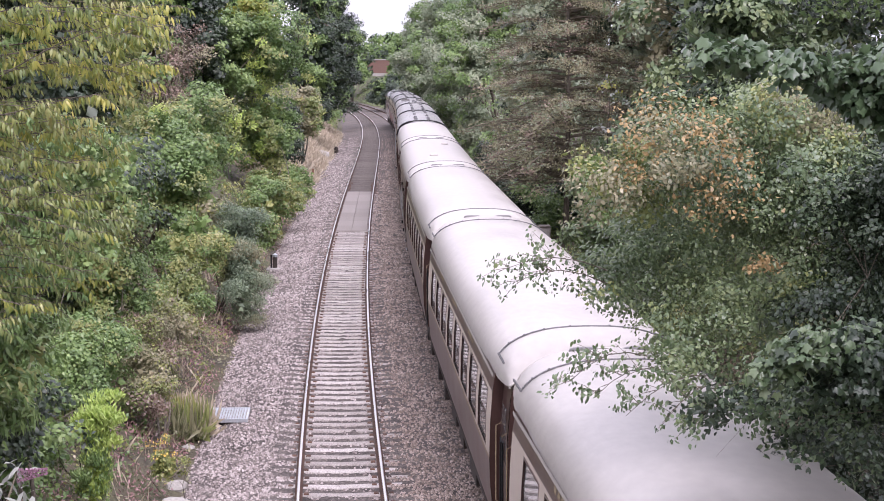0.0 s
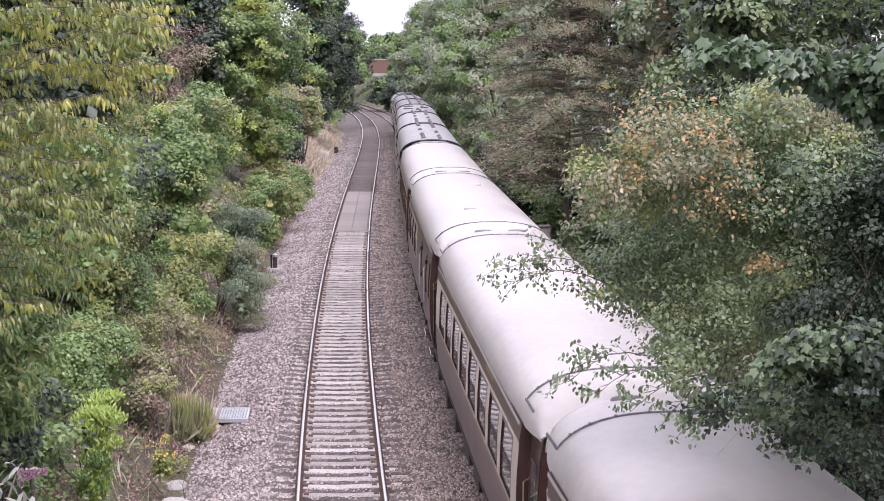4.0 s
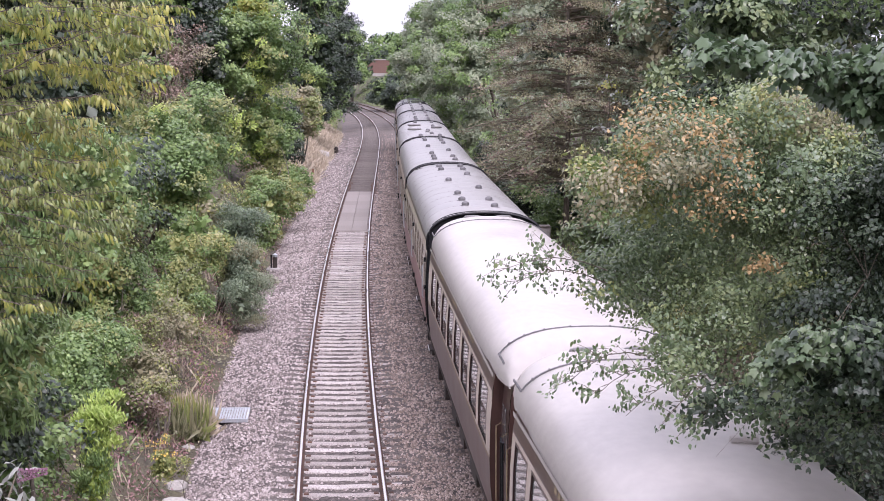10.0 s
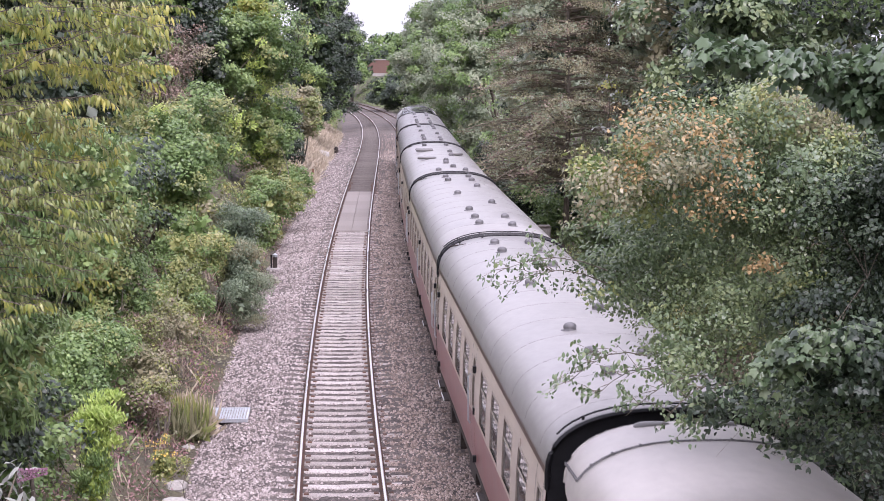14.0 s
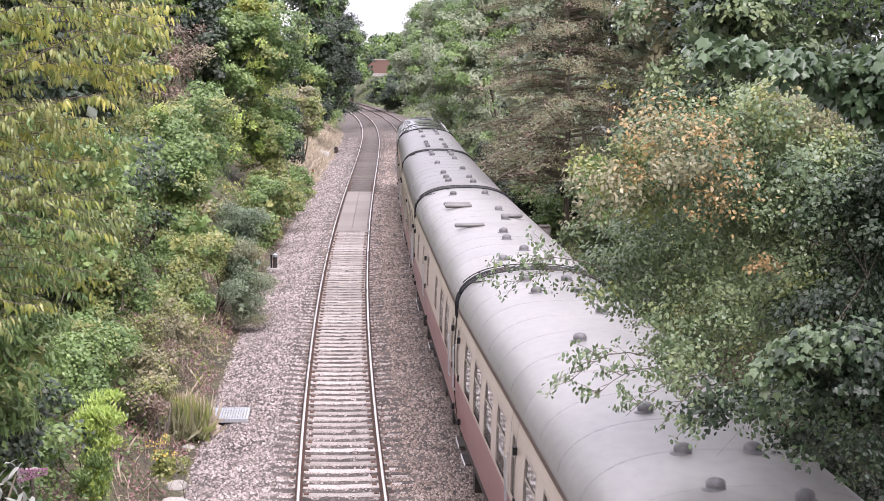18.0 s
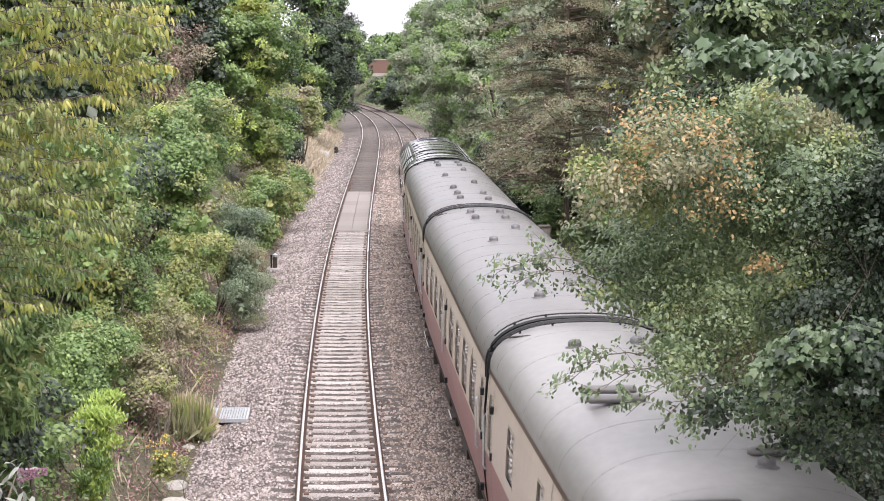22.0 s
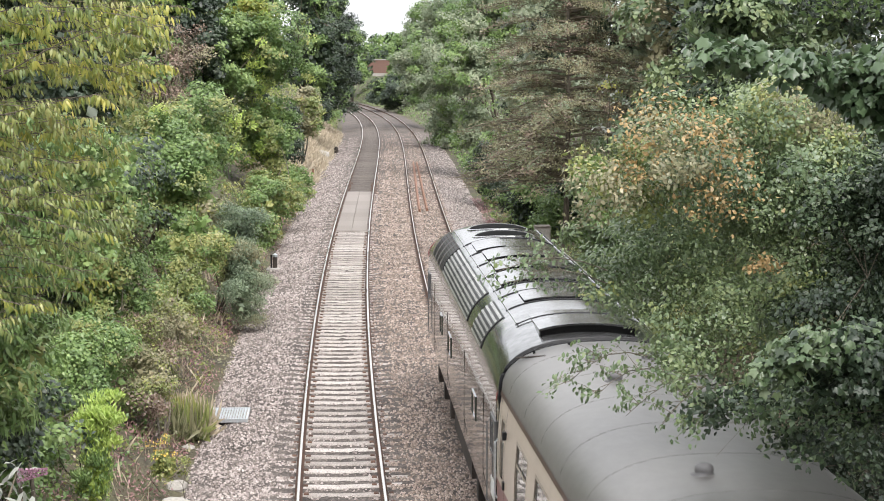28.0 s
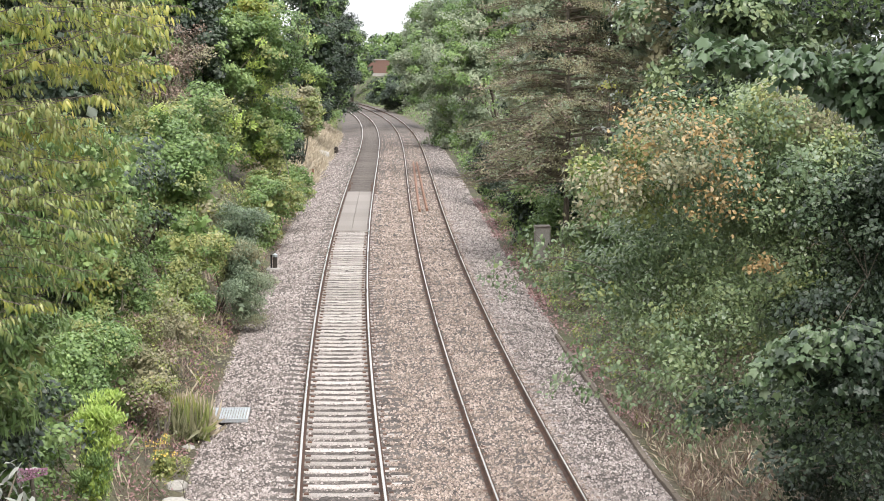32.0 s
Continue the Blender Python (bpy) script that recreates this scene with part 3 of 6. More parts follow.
def bogie(car, y0, axles=2, base=2.6):
    """A bogie: frame as the part, wheels and springs under it."""
    g = Geo()
    half = base / 2 + 0.55
    for sgn in (-1, 1):
        xs = sorted((sgn * 0.98, sgn * 1.1))
        g.box(xs[0], xs[1], y0 - half, y0 + half, 0.55, 0.82, 0.03)
        for i in range(axles):
            y = y0 - base / 2 + base * i / (axles - 1)
            xb = sorted((sgn * 0.95, sgn * 1.2))
            g.box(xb[0], xb[1], y - 0.2, y + 0.2, 0.3, 0.7, 0.05)
    g.box(-1.0, 1.0, y0 - 0.3, y0 + 0.3, 0.5, 0.95)
    b = part("bogie", g, M["grime"], car, "grimy dark bogie frame")
    for i in range(axles):
        y = y0 - base / 2 + base * i / (axles - 1)
        for sgn in (-1, 1):
            w = Geo()
            rings = []
            for x, r in ((0.68, 0.49), (0.70, 0.49), (0.71, 0.46), (0.82, 0.45), (0.82, 0.38), (0.79, 0.3), (0.79, 0.0)):
                rings.append([(sgn * x, y + r * math.cos(2 * math.pi * k / 16), 0.455 + r * math.sin(2 * math.pi * k / 16)) for k in range(16)])
            w.loft(rings, True)
            part("wheel", w, M["rust"], b)
        part("axle", Geo().tube([(-0.7, y, 0.455), (0.7, y, 0.455)], 0.08, 8), M["grime"], b)


def underframe(car):
    g = Geo()
    for sgn in (-1, 1):
        xs = sorted((sgn * 1.16, sgn * 1.28))
        g.box(xs[0], xs[1], -HALF, HALF, 0.86, 1.03)
    g.box(-1.16, 1.16, -HALF, HALF, 0.96, 1.03)
    part("solebar", g, M["grime"], car)
    for y, l in ((-2.6, 1.6), (0.4, 1.2), (2.7, 1.5)):
        for sgn in (-1, 1):
            xs = sorted((sgn * 0.7, sgn * 1.2))
            part("equipment_box", Geo().box(xs[0], xs[1], y - l / 2, y + l / 2, 0.42, 0.92, 0.03), M["grime"], car)
    for y0 in (-7.1, 7.1):
        bogie(car, y0)
    for ye in (-1, 1):
        for sgn in (-1, 1):
            g = Geo().tube([(sgn * 0.87, ye * HALF, 1.05), (sgn * 0.87, ye * (HALF + 0.14), 1.05)], 0.1, 10)
            g.tube([(sgn * 0.87, ye * (HALF + 0.14), 1.05), (sgn * 0.87, ye * (HALF + 0.17), 1.05)], 0.22, 14)
            part("buffer", g, M["grime"], car)


def interior(car):
    """Dark lining, floor and rows of seats behind the panes."""
    g = Geo().box(-1.25, 1.25, -HALF + 0.06, HALF - 0.06, 1.08, 1.16)
    g.box(-0.45, 0.45, -HALF + 0.06, HALF - 0.06, 3.2, 3.25)
    g.box(-0.03, 0.03, -HALF + 0.4, HALF - 0.4, 1.16, 3.2)
    part("interior", g, M["inside"], car)


def end_wall(car, ye, mat, drop=0.0, wide=0.985, back=0.0):
    ring = [(-x, z) for z, x in SIDE] + [(p[0], p[2]) for p in roof_ring(0, drop)][1:-1] + [(x, z) for z, x in SIDE[::-1]]
    y0, y1 = ye * (HALF - 0.05 - back), ye * (HALF - 0.002 - back)
    g = Geo().loft([[(x * wide, y, z - 0.012) for x, z in ring] for y in (y0, y1)], True, True)
    part("end_wall", g, mat, car)
    g = Geo()
    for k in range(5):
        d = 0.035 * k
        w = 0.5 - 0.02 * (k % 2)
        g.box(-w, w, min(ye * (HALF + d), ye * (HALF + d + 0.034)), max(ye * (HALF + d), ye * (HALF + d + 0.034)), 1.1, 3.25 - 0.02 * (k % 2))
    part("gangway_bellows", g, M["black"], car, "black folded gangway bellows")


def roof_arch(y, lift, tilt=0.0, lo=0.0, hi=1.0, n=24):
    """Points over the roof at y, lifted off it."""
    ring = roof_ring(y, 0, lift, n)
    return [(p[0], p[1] + tilt * math.sin(math.pi * i / n), p[2]) for i, p in enumerate(ring) if lo <= i / n <= hi]


def end_taper(y):
    """Share of the full width that a saloon coach keeps towards its ends."""
    return float(np.interp(abs(y), [HALF - 1.15, HALF - 0.4, HALF + 0.1], [1.0, 0.955, 0.9]))


def pullman(name, label, wins, doors, upper, vents):
    """Umber and cream saloon coach with a pale roof."""
    car = tagged(new(name), label, "coach", group="coaches of the train")
    build_sides(car, wins, M["umber"], upper, M["umber"], M["umber"], 0.0, doors, 8.75)
    for ye in (-1, 1):                     # recessed entrance vestibules
        y0, y1 = sorted((ye * 8.75, ye * (HALF - 0.2)))
        for sgn in (-1, 1):
            g = Geo()
            strip(g, sgn, y0, y1, FLOOR, EAVES, -0.15)
            ring = [(z, side_x(z)) for z in (FLOOR, 1.6, 2.2, 2.8, EAVES)]
            rows = [[(sgn * (x - d), ye * 8.75, z) for z, x in ring] for d in (0.0, 0.15)]
            g.loft(rows if sgn * ye > 0 else rows[::-1], False)
            part("vestibule", g, M["umber"], car, "recessed dark brown entrance")
            x = sgn * (side_x(2.4) - 0.15)
            part("door_window", Geo().box(min(x, x + sgn * 0.012), max(x, x + sgn * 0.012), ye * 9.35 - 0.24, ye * 9.35 + 0.24, 2.1, 2.85), M["glass"], car)
            for q in (-0.42, 0.42):
                xx = x + sgn * 0.08
                part("grab_rail", Geo().tube([(x, ye * 9.35 + q, 1.4), (xx, ye * 9.35 + q, 1.45), (xx, ye * 9.35 + q, 2.5), (x, ye * 9.35 + q, 2.55)], 0.01, 5), M["gold"], car, "brass grab rail")
    g = Geo()
    ys = [-HALF - 0.03, -HALF, -HALF + 0.2, -HALF + 0.45, -HALF + 0.8, -6, -2, 2, 6, HALF - 0.8, HALF - 0.45, HALF - 0.2, HALF, HALF + 0.03]
    drops = [0.5, 0.42, 0.2, 0.05, 0, 0, 0, 0, 0, 0, 0.0, 0.0, 0.02, 0.04]
    g.loft([[(x * end_taper(y), yy - math.copysign(0.14, yy) * (abs(yy) > HALF - 0.9), z) for x, yy, z in roof_ring(y, d)] for y, d in zip(ys, drops)], False)
    roof = part("roof", g, M["roof_pale"], car, "pale off-white painted roof", smooth=True)
    g = Geo().loft([[(x * 0.42, y, z) for x, y, z in roof_ring(HALF + a, d)] for a, d in ((0.0, 0.46), (0.1, 0.4), (0.2, 0.39), (0.3, 0.4), (0.38, 0.46))], False)
    part("gangway_hood", g, M["grime"], car, "narrow dark hood between the coach roofs", smooth=True)
    for sgn in (-1, 1):
        g = Geo()
        strip(g, sgn, -8.75, 8.75, EAVES - 0.05, EAVES, 0.03)
        part("gutter", g, M["roof_pale"], car)
    for ye in (-1, 1):                     # fittings at both ends of the roof
        y = ye * (HALF - 1.3)
        g = Geo().tube(roof_arch(y, 0.006, 0, 0.12, 0.88), 0.013, 5)
        part("roof_rib", g, M["vent"], roof, "thin dark seam over the roof")
        row = roof_arch(y, 0.014, 0, 0.12, 0.88)
        side = roof_arch(y, 0.01, 0, 0.1, 0.2)[0]
        studs = [(p[0], p[1], p[2]) for p in row[::2]] + [(side[0], y + ye * 0.1 * k, side[2]) for k in range(1, 9)]
        g = Geo()
        for q in studs:
            g.box(q[0] - 0.013, q[0] + 0.013, q[1] - 0.013, q[1] + 0.013, q[2] - 0.02, q[2] + 0.014, 0.006)
        tagged(part("bolt_band", g, M["vent"], roof, "dark riveted band"), kind="stuff")
        g = Geo().tube([side, (side[0], y + ye * 0.85, side[2] - 0.006)], 0.005, 5)
        part("walkway_frame", g, M["roof_grey"], roof)
        lip = Geo().tube([(x * end_taper(HALF), y0, z) for x, y0, z in roof_ring(ye * (HALF - 0.11), 0.5 if ye < 0 else 0.04)], 0.02, 6)
        part("roof_lip", lip, M["roof_pale"], roof)
        if ye < 0:
            continue
        for x in (-0.35, 0.35):
            z = roof_ring(0)[11][2] - 0.03
            yh = ye * (HALF - 0.35)
            g = Geo().loft([[(x + 0.2 * r * math.cos(a), yh + 0.09 * r * math.sin(a), z + h) for a in [2 * math.pi * k / 16 for k in range(16)]] for r, h in ((1.05, -0.06), (1.0, 0.0), (0.92, 0.03), (0.7, 0.045), (0.0, 0.05))], True)
            part("roof_hatch", g, M["roof_grey"], roof, "small oval grey hatch", smooth=True)
    for x, y in vents:
        z = EAVES + 0.62 - 0.09 * x * x * 2
        g = Geo().tube([(x - 0.14, y, z + 0.05), (x + 0.14, y, z + 0.05)], [0.055, 0.055], 8)
        g.box(x - 0.2, x + 0.2, y - 0.07, y + 0.07, z - 0.04, z + 0.01)
        part("roof_vent", g, M["roof_pale"], roof)
    # illegible lettering over the windows as plain bars
    for sgn in (-1, 1):
        for y0 in (-4.2, 0.0, 4.2):
            for k in range(5):
                g = Geo()
                strip(g, sgn, y0 - 0.65 + k * 0.27, y0 - 0.65 + k * 0.27 + 0.17, 3.04, 3.13, 0.006)
                part("lettering_bar", g, M["gold"], car)
        g = Geo()
        strip(g, sgn, -8.75, 8.75, WAIST - 0.03, WAIST + 0.0, 0.005)
        part("lining", g, M["gold"], car, "thin gold lining")
    interior(car)
    underframe(car)
    for ye in (-1, 1):
        end_wall(car, ye, M["umber"], 0.5 if ye < 0 else 0.06, 0.885, 0.16)
        for sgn in (-1, 1):
            x = sgn * 1.36
            part("corner_rail", Geo().tube([(x, ye * (HALF + 0.04), 1.3), (x, ye * (HALF + 0.08), 1.35), (x, ye * (HALF + 0.08), 2.5), (x, ye * (HALF + 0.04), 2.55)], 0.018, 5), M["black"], car)
    return car


def dome_vent(roof, x, y):
    """Rounded roof ventilator on a base plate."""
    z = EAVES - 0.02 + 0.66 * (1 - abs(x / 1.36) ** 2.3) ** 0.44
    g = Geo()
    rings = [[(x + r * math.cos(2 * math.pi * k / 12), y + r * 1.05 * math.sin(2 * math.pi * k / 12), z + h) for k in range(12)]
             for r, h in ((0.13, -0.04), (0.125, 0.0), (0.085, 0.01), (0.092, 0.035), (0.088, 0.07), (0.07, 0.092), (0.035, 0.106), (0.0, 0.11))]
    g.loft(rings, True)
    part("roof_vent", g, M["vent"], roof, "dark grey domed roof ventilator", smooth=True)


def mark_coach(name, label, wins, doors, vents, roof_paint, kitchen=False):
    """Maroon and cream coach with a grey roof, domed vents and black end hoses."""
    car = tagged(new(name), label, "coach", group="coaches of the train")
    build_sides(car, wins, M["maroon"], M["cream"], M["cream"], M["frame"], 2.62, doors)
    g = Geo()
    ys = [-HALF - 0.02, -HALF + 0.01, -6, -2, 2, 6, HALF - 0.01, HALF + 0.02]
    g.loft([roof_ring(y, 0.02 if abs(y) > HALF else 0) for y in ys], False)
    roof = part("roof", g, roof_paint, car, "weathered grey roof", smooth=True)
    for y in np.linspace(-HALF + 0.9, HALF - 0.9, 12):
        part("roof_seam", Geo().tube(roof_arch(float(y), 0.0, 0, 0.04, 0.96), 0.003, 4), roof_paint, roof)
    for sgn in (-1, 1):
        g = Geo()
        strip(g, sgn, -HALF, HALF, EAVES - 0.07, EAVES - 0.01, 0.02)
        part("gutter", g, M["umber"], car, "thin brown line under the roof")
    for ye in (-1, 1):
        arch = Geo()
        body = roof_arch(ye * (HALF + 0.04), 0.012)
        low = [(body[0][0], body[0][1], 3.0)], [(body[-1][0], body[-1][1], 3.0)]
        arch.tube(low[0] + body + low[1], 0.032, 6)
        part("end_arch", arch, M["black"], car, "thick black rubber arch round the coach end")
        hose = Geo().tube(roof_arch(ye * (HALF - 0.1), 0.035, -ye * 0.14, 0.14, 0.86), 0.012, 6)
        for i in (7, 10, 14, 17):
            p = roof_arch(ye * (HALF - 0.1), 0.035, -ye * 0.14)[i]
            hose.tube([(p[0], p[1], p[2] - 0.06), p], 0.018, 5)
        part("roof_pipe", hose, M["black"], roof, "black pipe looped over the roof end")
        if ye > 0:
            p = roof_arch(HALF - 0.15, 0.05)[5]
            part("roof_handle", Geo().tube([p, (p[0] + 0.32, p[1] - 0.5, p[2] + 0.1)], 0.013, 5), M["grime"], roof)
        end_wall(car, ye, M["black"])
    for x, y in vents:
        dome_vent(roof, x, y)
    if kitchen:
        for x0, y0, l in ((-0.55, 4.2, 0.66), (-0.55, 3.6, 0.66), (-0.6, -1.6, 0.66), (0.5, 0.6, 0.5)):
            z = EAVES - 0.02 + 0.66 * (1 - abs(x0 / 1.36) ** 2.3) ** 0.44
            g = Geo()
            rings = [[(x0 + a * l / 2, y0 + r * math.cos(t), z + 0.055 + 0.06 * (r / 0.14) * math.sin(t)) for t in [2 * math.pi * k / 10 for k in range(10)]]
                     for a, r in ((-1.0, 0.02), (-0.97, 0.08), (-0.88, 0.12), (0.88, 0.12), (0.97, 0.08), (1.0, 0.02))]
            g.loft(rings, True, True)
            part("roof_cowl", g, M["roof_grey"], roof, "long grey rounded kitchen cowl", smooth=True)
    interior(car)
    underframe(car)
    return car


VENTS = [(-0.34, y) for y in (8.4, 6.8, 1.6, -3.7, -5.9, -7.5)] + [(0.34, y) for y in (8.4, 6.8, 4.3, -1.6, -5.9, -8.0)]
PW = [(-8.05 + 2.0 * k, -8.05 + 2.0 * k + 1.52, 2.06, 2.88) for k in range(8)]
parlour = pullman("parlour_coach", "umber and cream parlour coach with a pale roof", PW, (), M["cream"], ())
BW = [(-8.4, -7.8, 2.06, 2.88), (-6.55, -6.05, 2.06, 2.88), (-3.35, -2.85, 2.06, 2.88), (1.2, 2.7, 2.06, 2.88), (3.2, 4.7, 2.06, 2.88), (5.2, 6.7, 2.06, 2.88), (7.1, 8.4, 2.06, 2.88)]
brake = pullman("brake_coach", "umber brake coach with double luggage doors and a pale roof", BW, (-6.3, -3.1), [(-8.75, 0.6, M["umber"]), (0.6, 8.75, M["cream"])], [(-0.3, -5.0), (0.35, 3.4)])
MW = [(-9.65, -9.2, 2.1, 2.9), (-8.2, -7.0, 2.06, 2.9), (-6.3, -5.1, 2.06, 2.9), (-4.4, -3.2, 2.06, 2.9), (-2.5, -1.3, 2.06, 2.9), (-0.3, 0.15, 2.1, 2.9), (1.0, 2.2, 2.06, 2.9), (2.9, 4.1, 2.06, 2.9), (4.8, 6.0, 2.06, 2.9), (6.7, 7.9, 2.06, 2.9), (9.2, 9.65, 2.1, 2.9)]
saloon = mark_coach("saloon_coach", "maroon and cream coach with a grey roof and domed vents", MW, (-9.42, 0.0, 9.42), VENTS, M["roof_grey"])
light_saloon = mark_coach("saloon_coach", "maroon and cream coach with a light grey roof and domed vents", MW, (-9.42, 0.0, 9.42), VENTS, M["roof_light"])
KW = [(-9.65, -9.2, 2.1, 2.9), (-8.0, -6.8, 2.06, 2.9), (-6.0, -4.8, 2.06, 2.9), (-3.4, -2.6, 2.2, 2.9), (0.6, 1.4, 2.2, 2.9), (3.4, 4.0, 2.2, 2.9), (6.4, 7.2, 2.2, 2.9), (9.2, 9.65, 2.1, 2.9)]
kitchen = mark_coach("kitchen_coach", "maroon and cream kitchen coach with long roof cowls", KW, (-9.42, 2.4, 9.42), [(-0.45, 7.7), (0.4, 7.9), (0.35, 2.6), (0.3, 0.0), (0.0, -3.3), (-0.05, -4.8), (0.1, -7.0), (-0.42, -8.6), (0.42, -8.6)], M["roof_light"], kitchen=True)

# ---------------------------------------------------------------- locomotive
LH = 9.45


def loco_ring(y, drop=0.0, grow=0.0, lo=0.0, hi=1.0, n=28):
    pts = []
    for i in range(n + 1):
        q = lo + (hi - lo) * i / n
        a = math.pi * q
        c, s = math.cos(a), math.sin(a)
        pts.append((-(1.36 + grow) * math.copysign(abs(c) ** 0.8, c), y, 2.95 + (0.91 - drop + grow) * s ** 0.92))
    return pts


def roof_patch(g, y0, y1, lo, hi, grow, n=16):
    a, b = loco_ring(y0, 0, grow, lo, hi, n), loco_ring(y1, 0, grow, lo, hi, n)
    a2, b2 = loco_ring(y0, 0, grow - 0.02, lo, hi, n), loco_ring(y1, 0, grow - 0.02, lo, hi, n)
    g.loft([a2, a, b, b2], False)


def locomotive():
    car = tagged(new("diesel_locomotive"), "dark green diesel locomotive with silver side grilles", "locomotive")
    prof = [(1.36, 2.96), (1.37, 2.2), (1.37, 1.5), (1.33, 1.05)]
    for sgn in (-1, 1):
        g = Geo()
        rows = [[(sgn * x, y, z) for x, z in prof] for y in (-LH + 0.15, -7.5, -5, -2.5, 0, 2.5, 5, 7.5, LH - 0.15)]
        g.loft(rows if sgn < 0 else rows[::-1], False)
        part("body_side", g, M["loco"], car, "glossy dark green body side")
        for y in (-7.1, -2.9, 2.0, 6.6):
            g = Geo().box(min(sgn * 1.366, sgn * 1.374), max(sgn * 1.366, sgn * 1.374), y - 0.005, y + 0.005, 1.2, 2.65)
            part("panel_joint", g, M["grime"], car)
        for y, w in ((-5.2, 0.4), (1.2, 0.45), (4.1, 0.35)):
            g = Geo()
            for a, b, c, d in ((-w, w, 2.3, 2.33), (-w, w, 1.95, 1.98), (-w, -w + 0.03, 1.95, 2.33), (w - 0.03, w, 1.95, 2.33)):
                g.box(min(sgn * 1.36, sgn * 1.385), max(sgn * 1.36, sgn * 1.385), y + a, y + b, c, d)
            part("side_hatch", g, M["loco"], car)
        for y in (-8.35, 8.6):
            x = sgn * 1.41
            part("handrail", Geo().tube([(sgn * 1.36, y, 1.3), (x, y, 1.35), (x, y, 2.45), (sgn * 1.36, y, 2.5)], 0.011, 5), M["vent"], car, "thin dark cab handrail")
        for y in (-8.92, 8.92):
            g = Geo()
            for a, b, c, d in ((-0.4, 0.4, 2.1, 2.14), (-0.4, 0.4, 2.6, 2.64), (-0.4, -0.36, 2.1, 2.64), (0.36, 0.4, 2.1, 2.64), (-0.02, 0.02, 2.14, 2.6)):
                g.box(min(sgn * 1.355, sgn * 1.385), max(sgn * 1.355, sgn * 1.385), y + a, y + b, c, d)
            w = part("cab_window", g, M["vent"], car)
            part("pane", Geo().box(min(sgn * 1.368, sgn * 1.376), max(sgn * 1.368, sgn * 1.376), y - 0.36, y + 0.36, 2.14, 2.6), M["glass"], w)
        for k in range(5):   # running number as plain bars
            g = Geo().box(min(sgn * 1.37, sgn * 1.378), max(sgn * 1.37, sgn * 1.378), -9.25 + 0.14 * k, -9.16 + 0.14 * k, 1.5, 1.75)
            part("number_bar", g, M["white"], car, "white marking bar")
    ys = [-LH, -LH + 0.1, -LH + 0.4, -LH + 0.95, -LH + 1.6, -LH + 2.4, -3, 0, 3, LH - 2.4, LH - 1.6, LH - 0.95, LH - 0.4, LH - 0.1, LH]
    dr = [0.34, 0.28, 0.2, 0.12, 0.05, 0.0, 0, 0, 0, 0.0, 0.05, 0.12, 0.2, 0.28, 0.34]
    g = Geo().loft([loco_ring(y, d) for y, d in zip(ys, dr)], False)
    roof = part("roof", g, M["loco_roof"], car, "shiny dark metal curved roof", smooth=True)
    # silver slatted grilles and dark louvres along both roof shoulders
    for mir in (False, True):
        lo, hi = (0.07, 0.27) if not mir else (0.73, 0.93)
        for y0, y1 in ((-6.2, -4.25), (-3.15, -0.8), (-0.74, 1.6), (1.66, 4.0)):
            g = Geo()
            roof_patch(g, y0, y1, lo, hi, 0.012)
            fr = part("grille", g, M["black"], car, "slatted side grille")
            g = Geo()
            nc = max(3, round((y1 - y0) / 0.17))
            for r in range(7):
                a0, a1 = lo + (hi - lo) * (r + 0.2) / 7, lo + (hi - lo) * (r + 0.68) / 7
                for c in range(nc):
                    ya = y0 + (y1 - y0) * (c + 0.28) / nc
                    yb = y0 + (y1 - y0) * (c + 0.74) / nc
                    p0, p1 = loco_ring(ya, 0, 0.02, a0, a1, 1), loco_ring(yb, 0, 0.028, a0, a1, 1)
                    g.add([p0[0], p0[1], p1[1], p1[0]], [(0, 1, 2, 3)])
            tagged(part("slat_bank", g, M["mesh"], fr, "bright metal slats"), kind="stuff")
        for y0, y1 in ((4.25, 5.05), (5.1, 5.9), (5.95, 6.75), (6.8, 7.6)):
            g = Geo()
            roof_patch(g, y0, y1, lo, hi, 0.012)
            fr = part("louvre", g, M["black"], car, "dark radiator louvre")
            g = Geo()
            for r in range(9):
                a = lo + (hi - lo) * (r + 0.5) / 9
                p0, p1 = loco_ring(y0 + 0.03, 0, 0.02, a, a + 0.004, 1), loco_ring(y1 - 0.03, 0, 0.02, a, a + 0.004, 1)
                g.add([p0[0], p0[1], p1[1], p1[0]], [(0, 1, 2, 3)])
            part("louvre_bar", g, M["grime"], fr)
            part("rim", Geo().tube(loco_ring(y1 + 0.025, 0, 0.02, lo, hi, 8), 0.011, 5), M["roof_grey"], fr)
    # seams, hatches, raised exhaust panel and cooling fans
    for y in (-7.35, -5.75, -4.3, -3.3, -1.4, 0.4, 2.3, 4.2):
        part("roof_seam", Geo().tube(loco_ring(y, 0, 0.006, 0.29, 0.71, 14), 0.01, 4), M["black"], roof, "black roof seam")
    for sgn, q in ((-1, 0.3), (1, 0.7)):
        p0, p1 = loco_ring(-7.3, 0, 0.01, q, q + 0.01, 1)[0], loco_ring(7.6, 0, 0.01, q, q + 0.01, 1)[0]
        part("roof_rail", Geo().tube([p0, p1], 0.012, 5), M["loco_roof"], roof)
    for y0, y1, a, b in ((2.4, 4.0, 0.34, 0.47), (-3.1, -1.6, 0.34, 0.66), (-1.2, 0.2, 0.36, 0.64), (0.6, 2.1, 0.36, 0.64), (-5.6, -4.5, 0.38, 0.62)):
        g = Geo()
        roof_patch(g, y0, y1, a, b, 0.03)
        part("roof_hatch", g, M["loco_roof"], roof, "raised roof hatch")
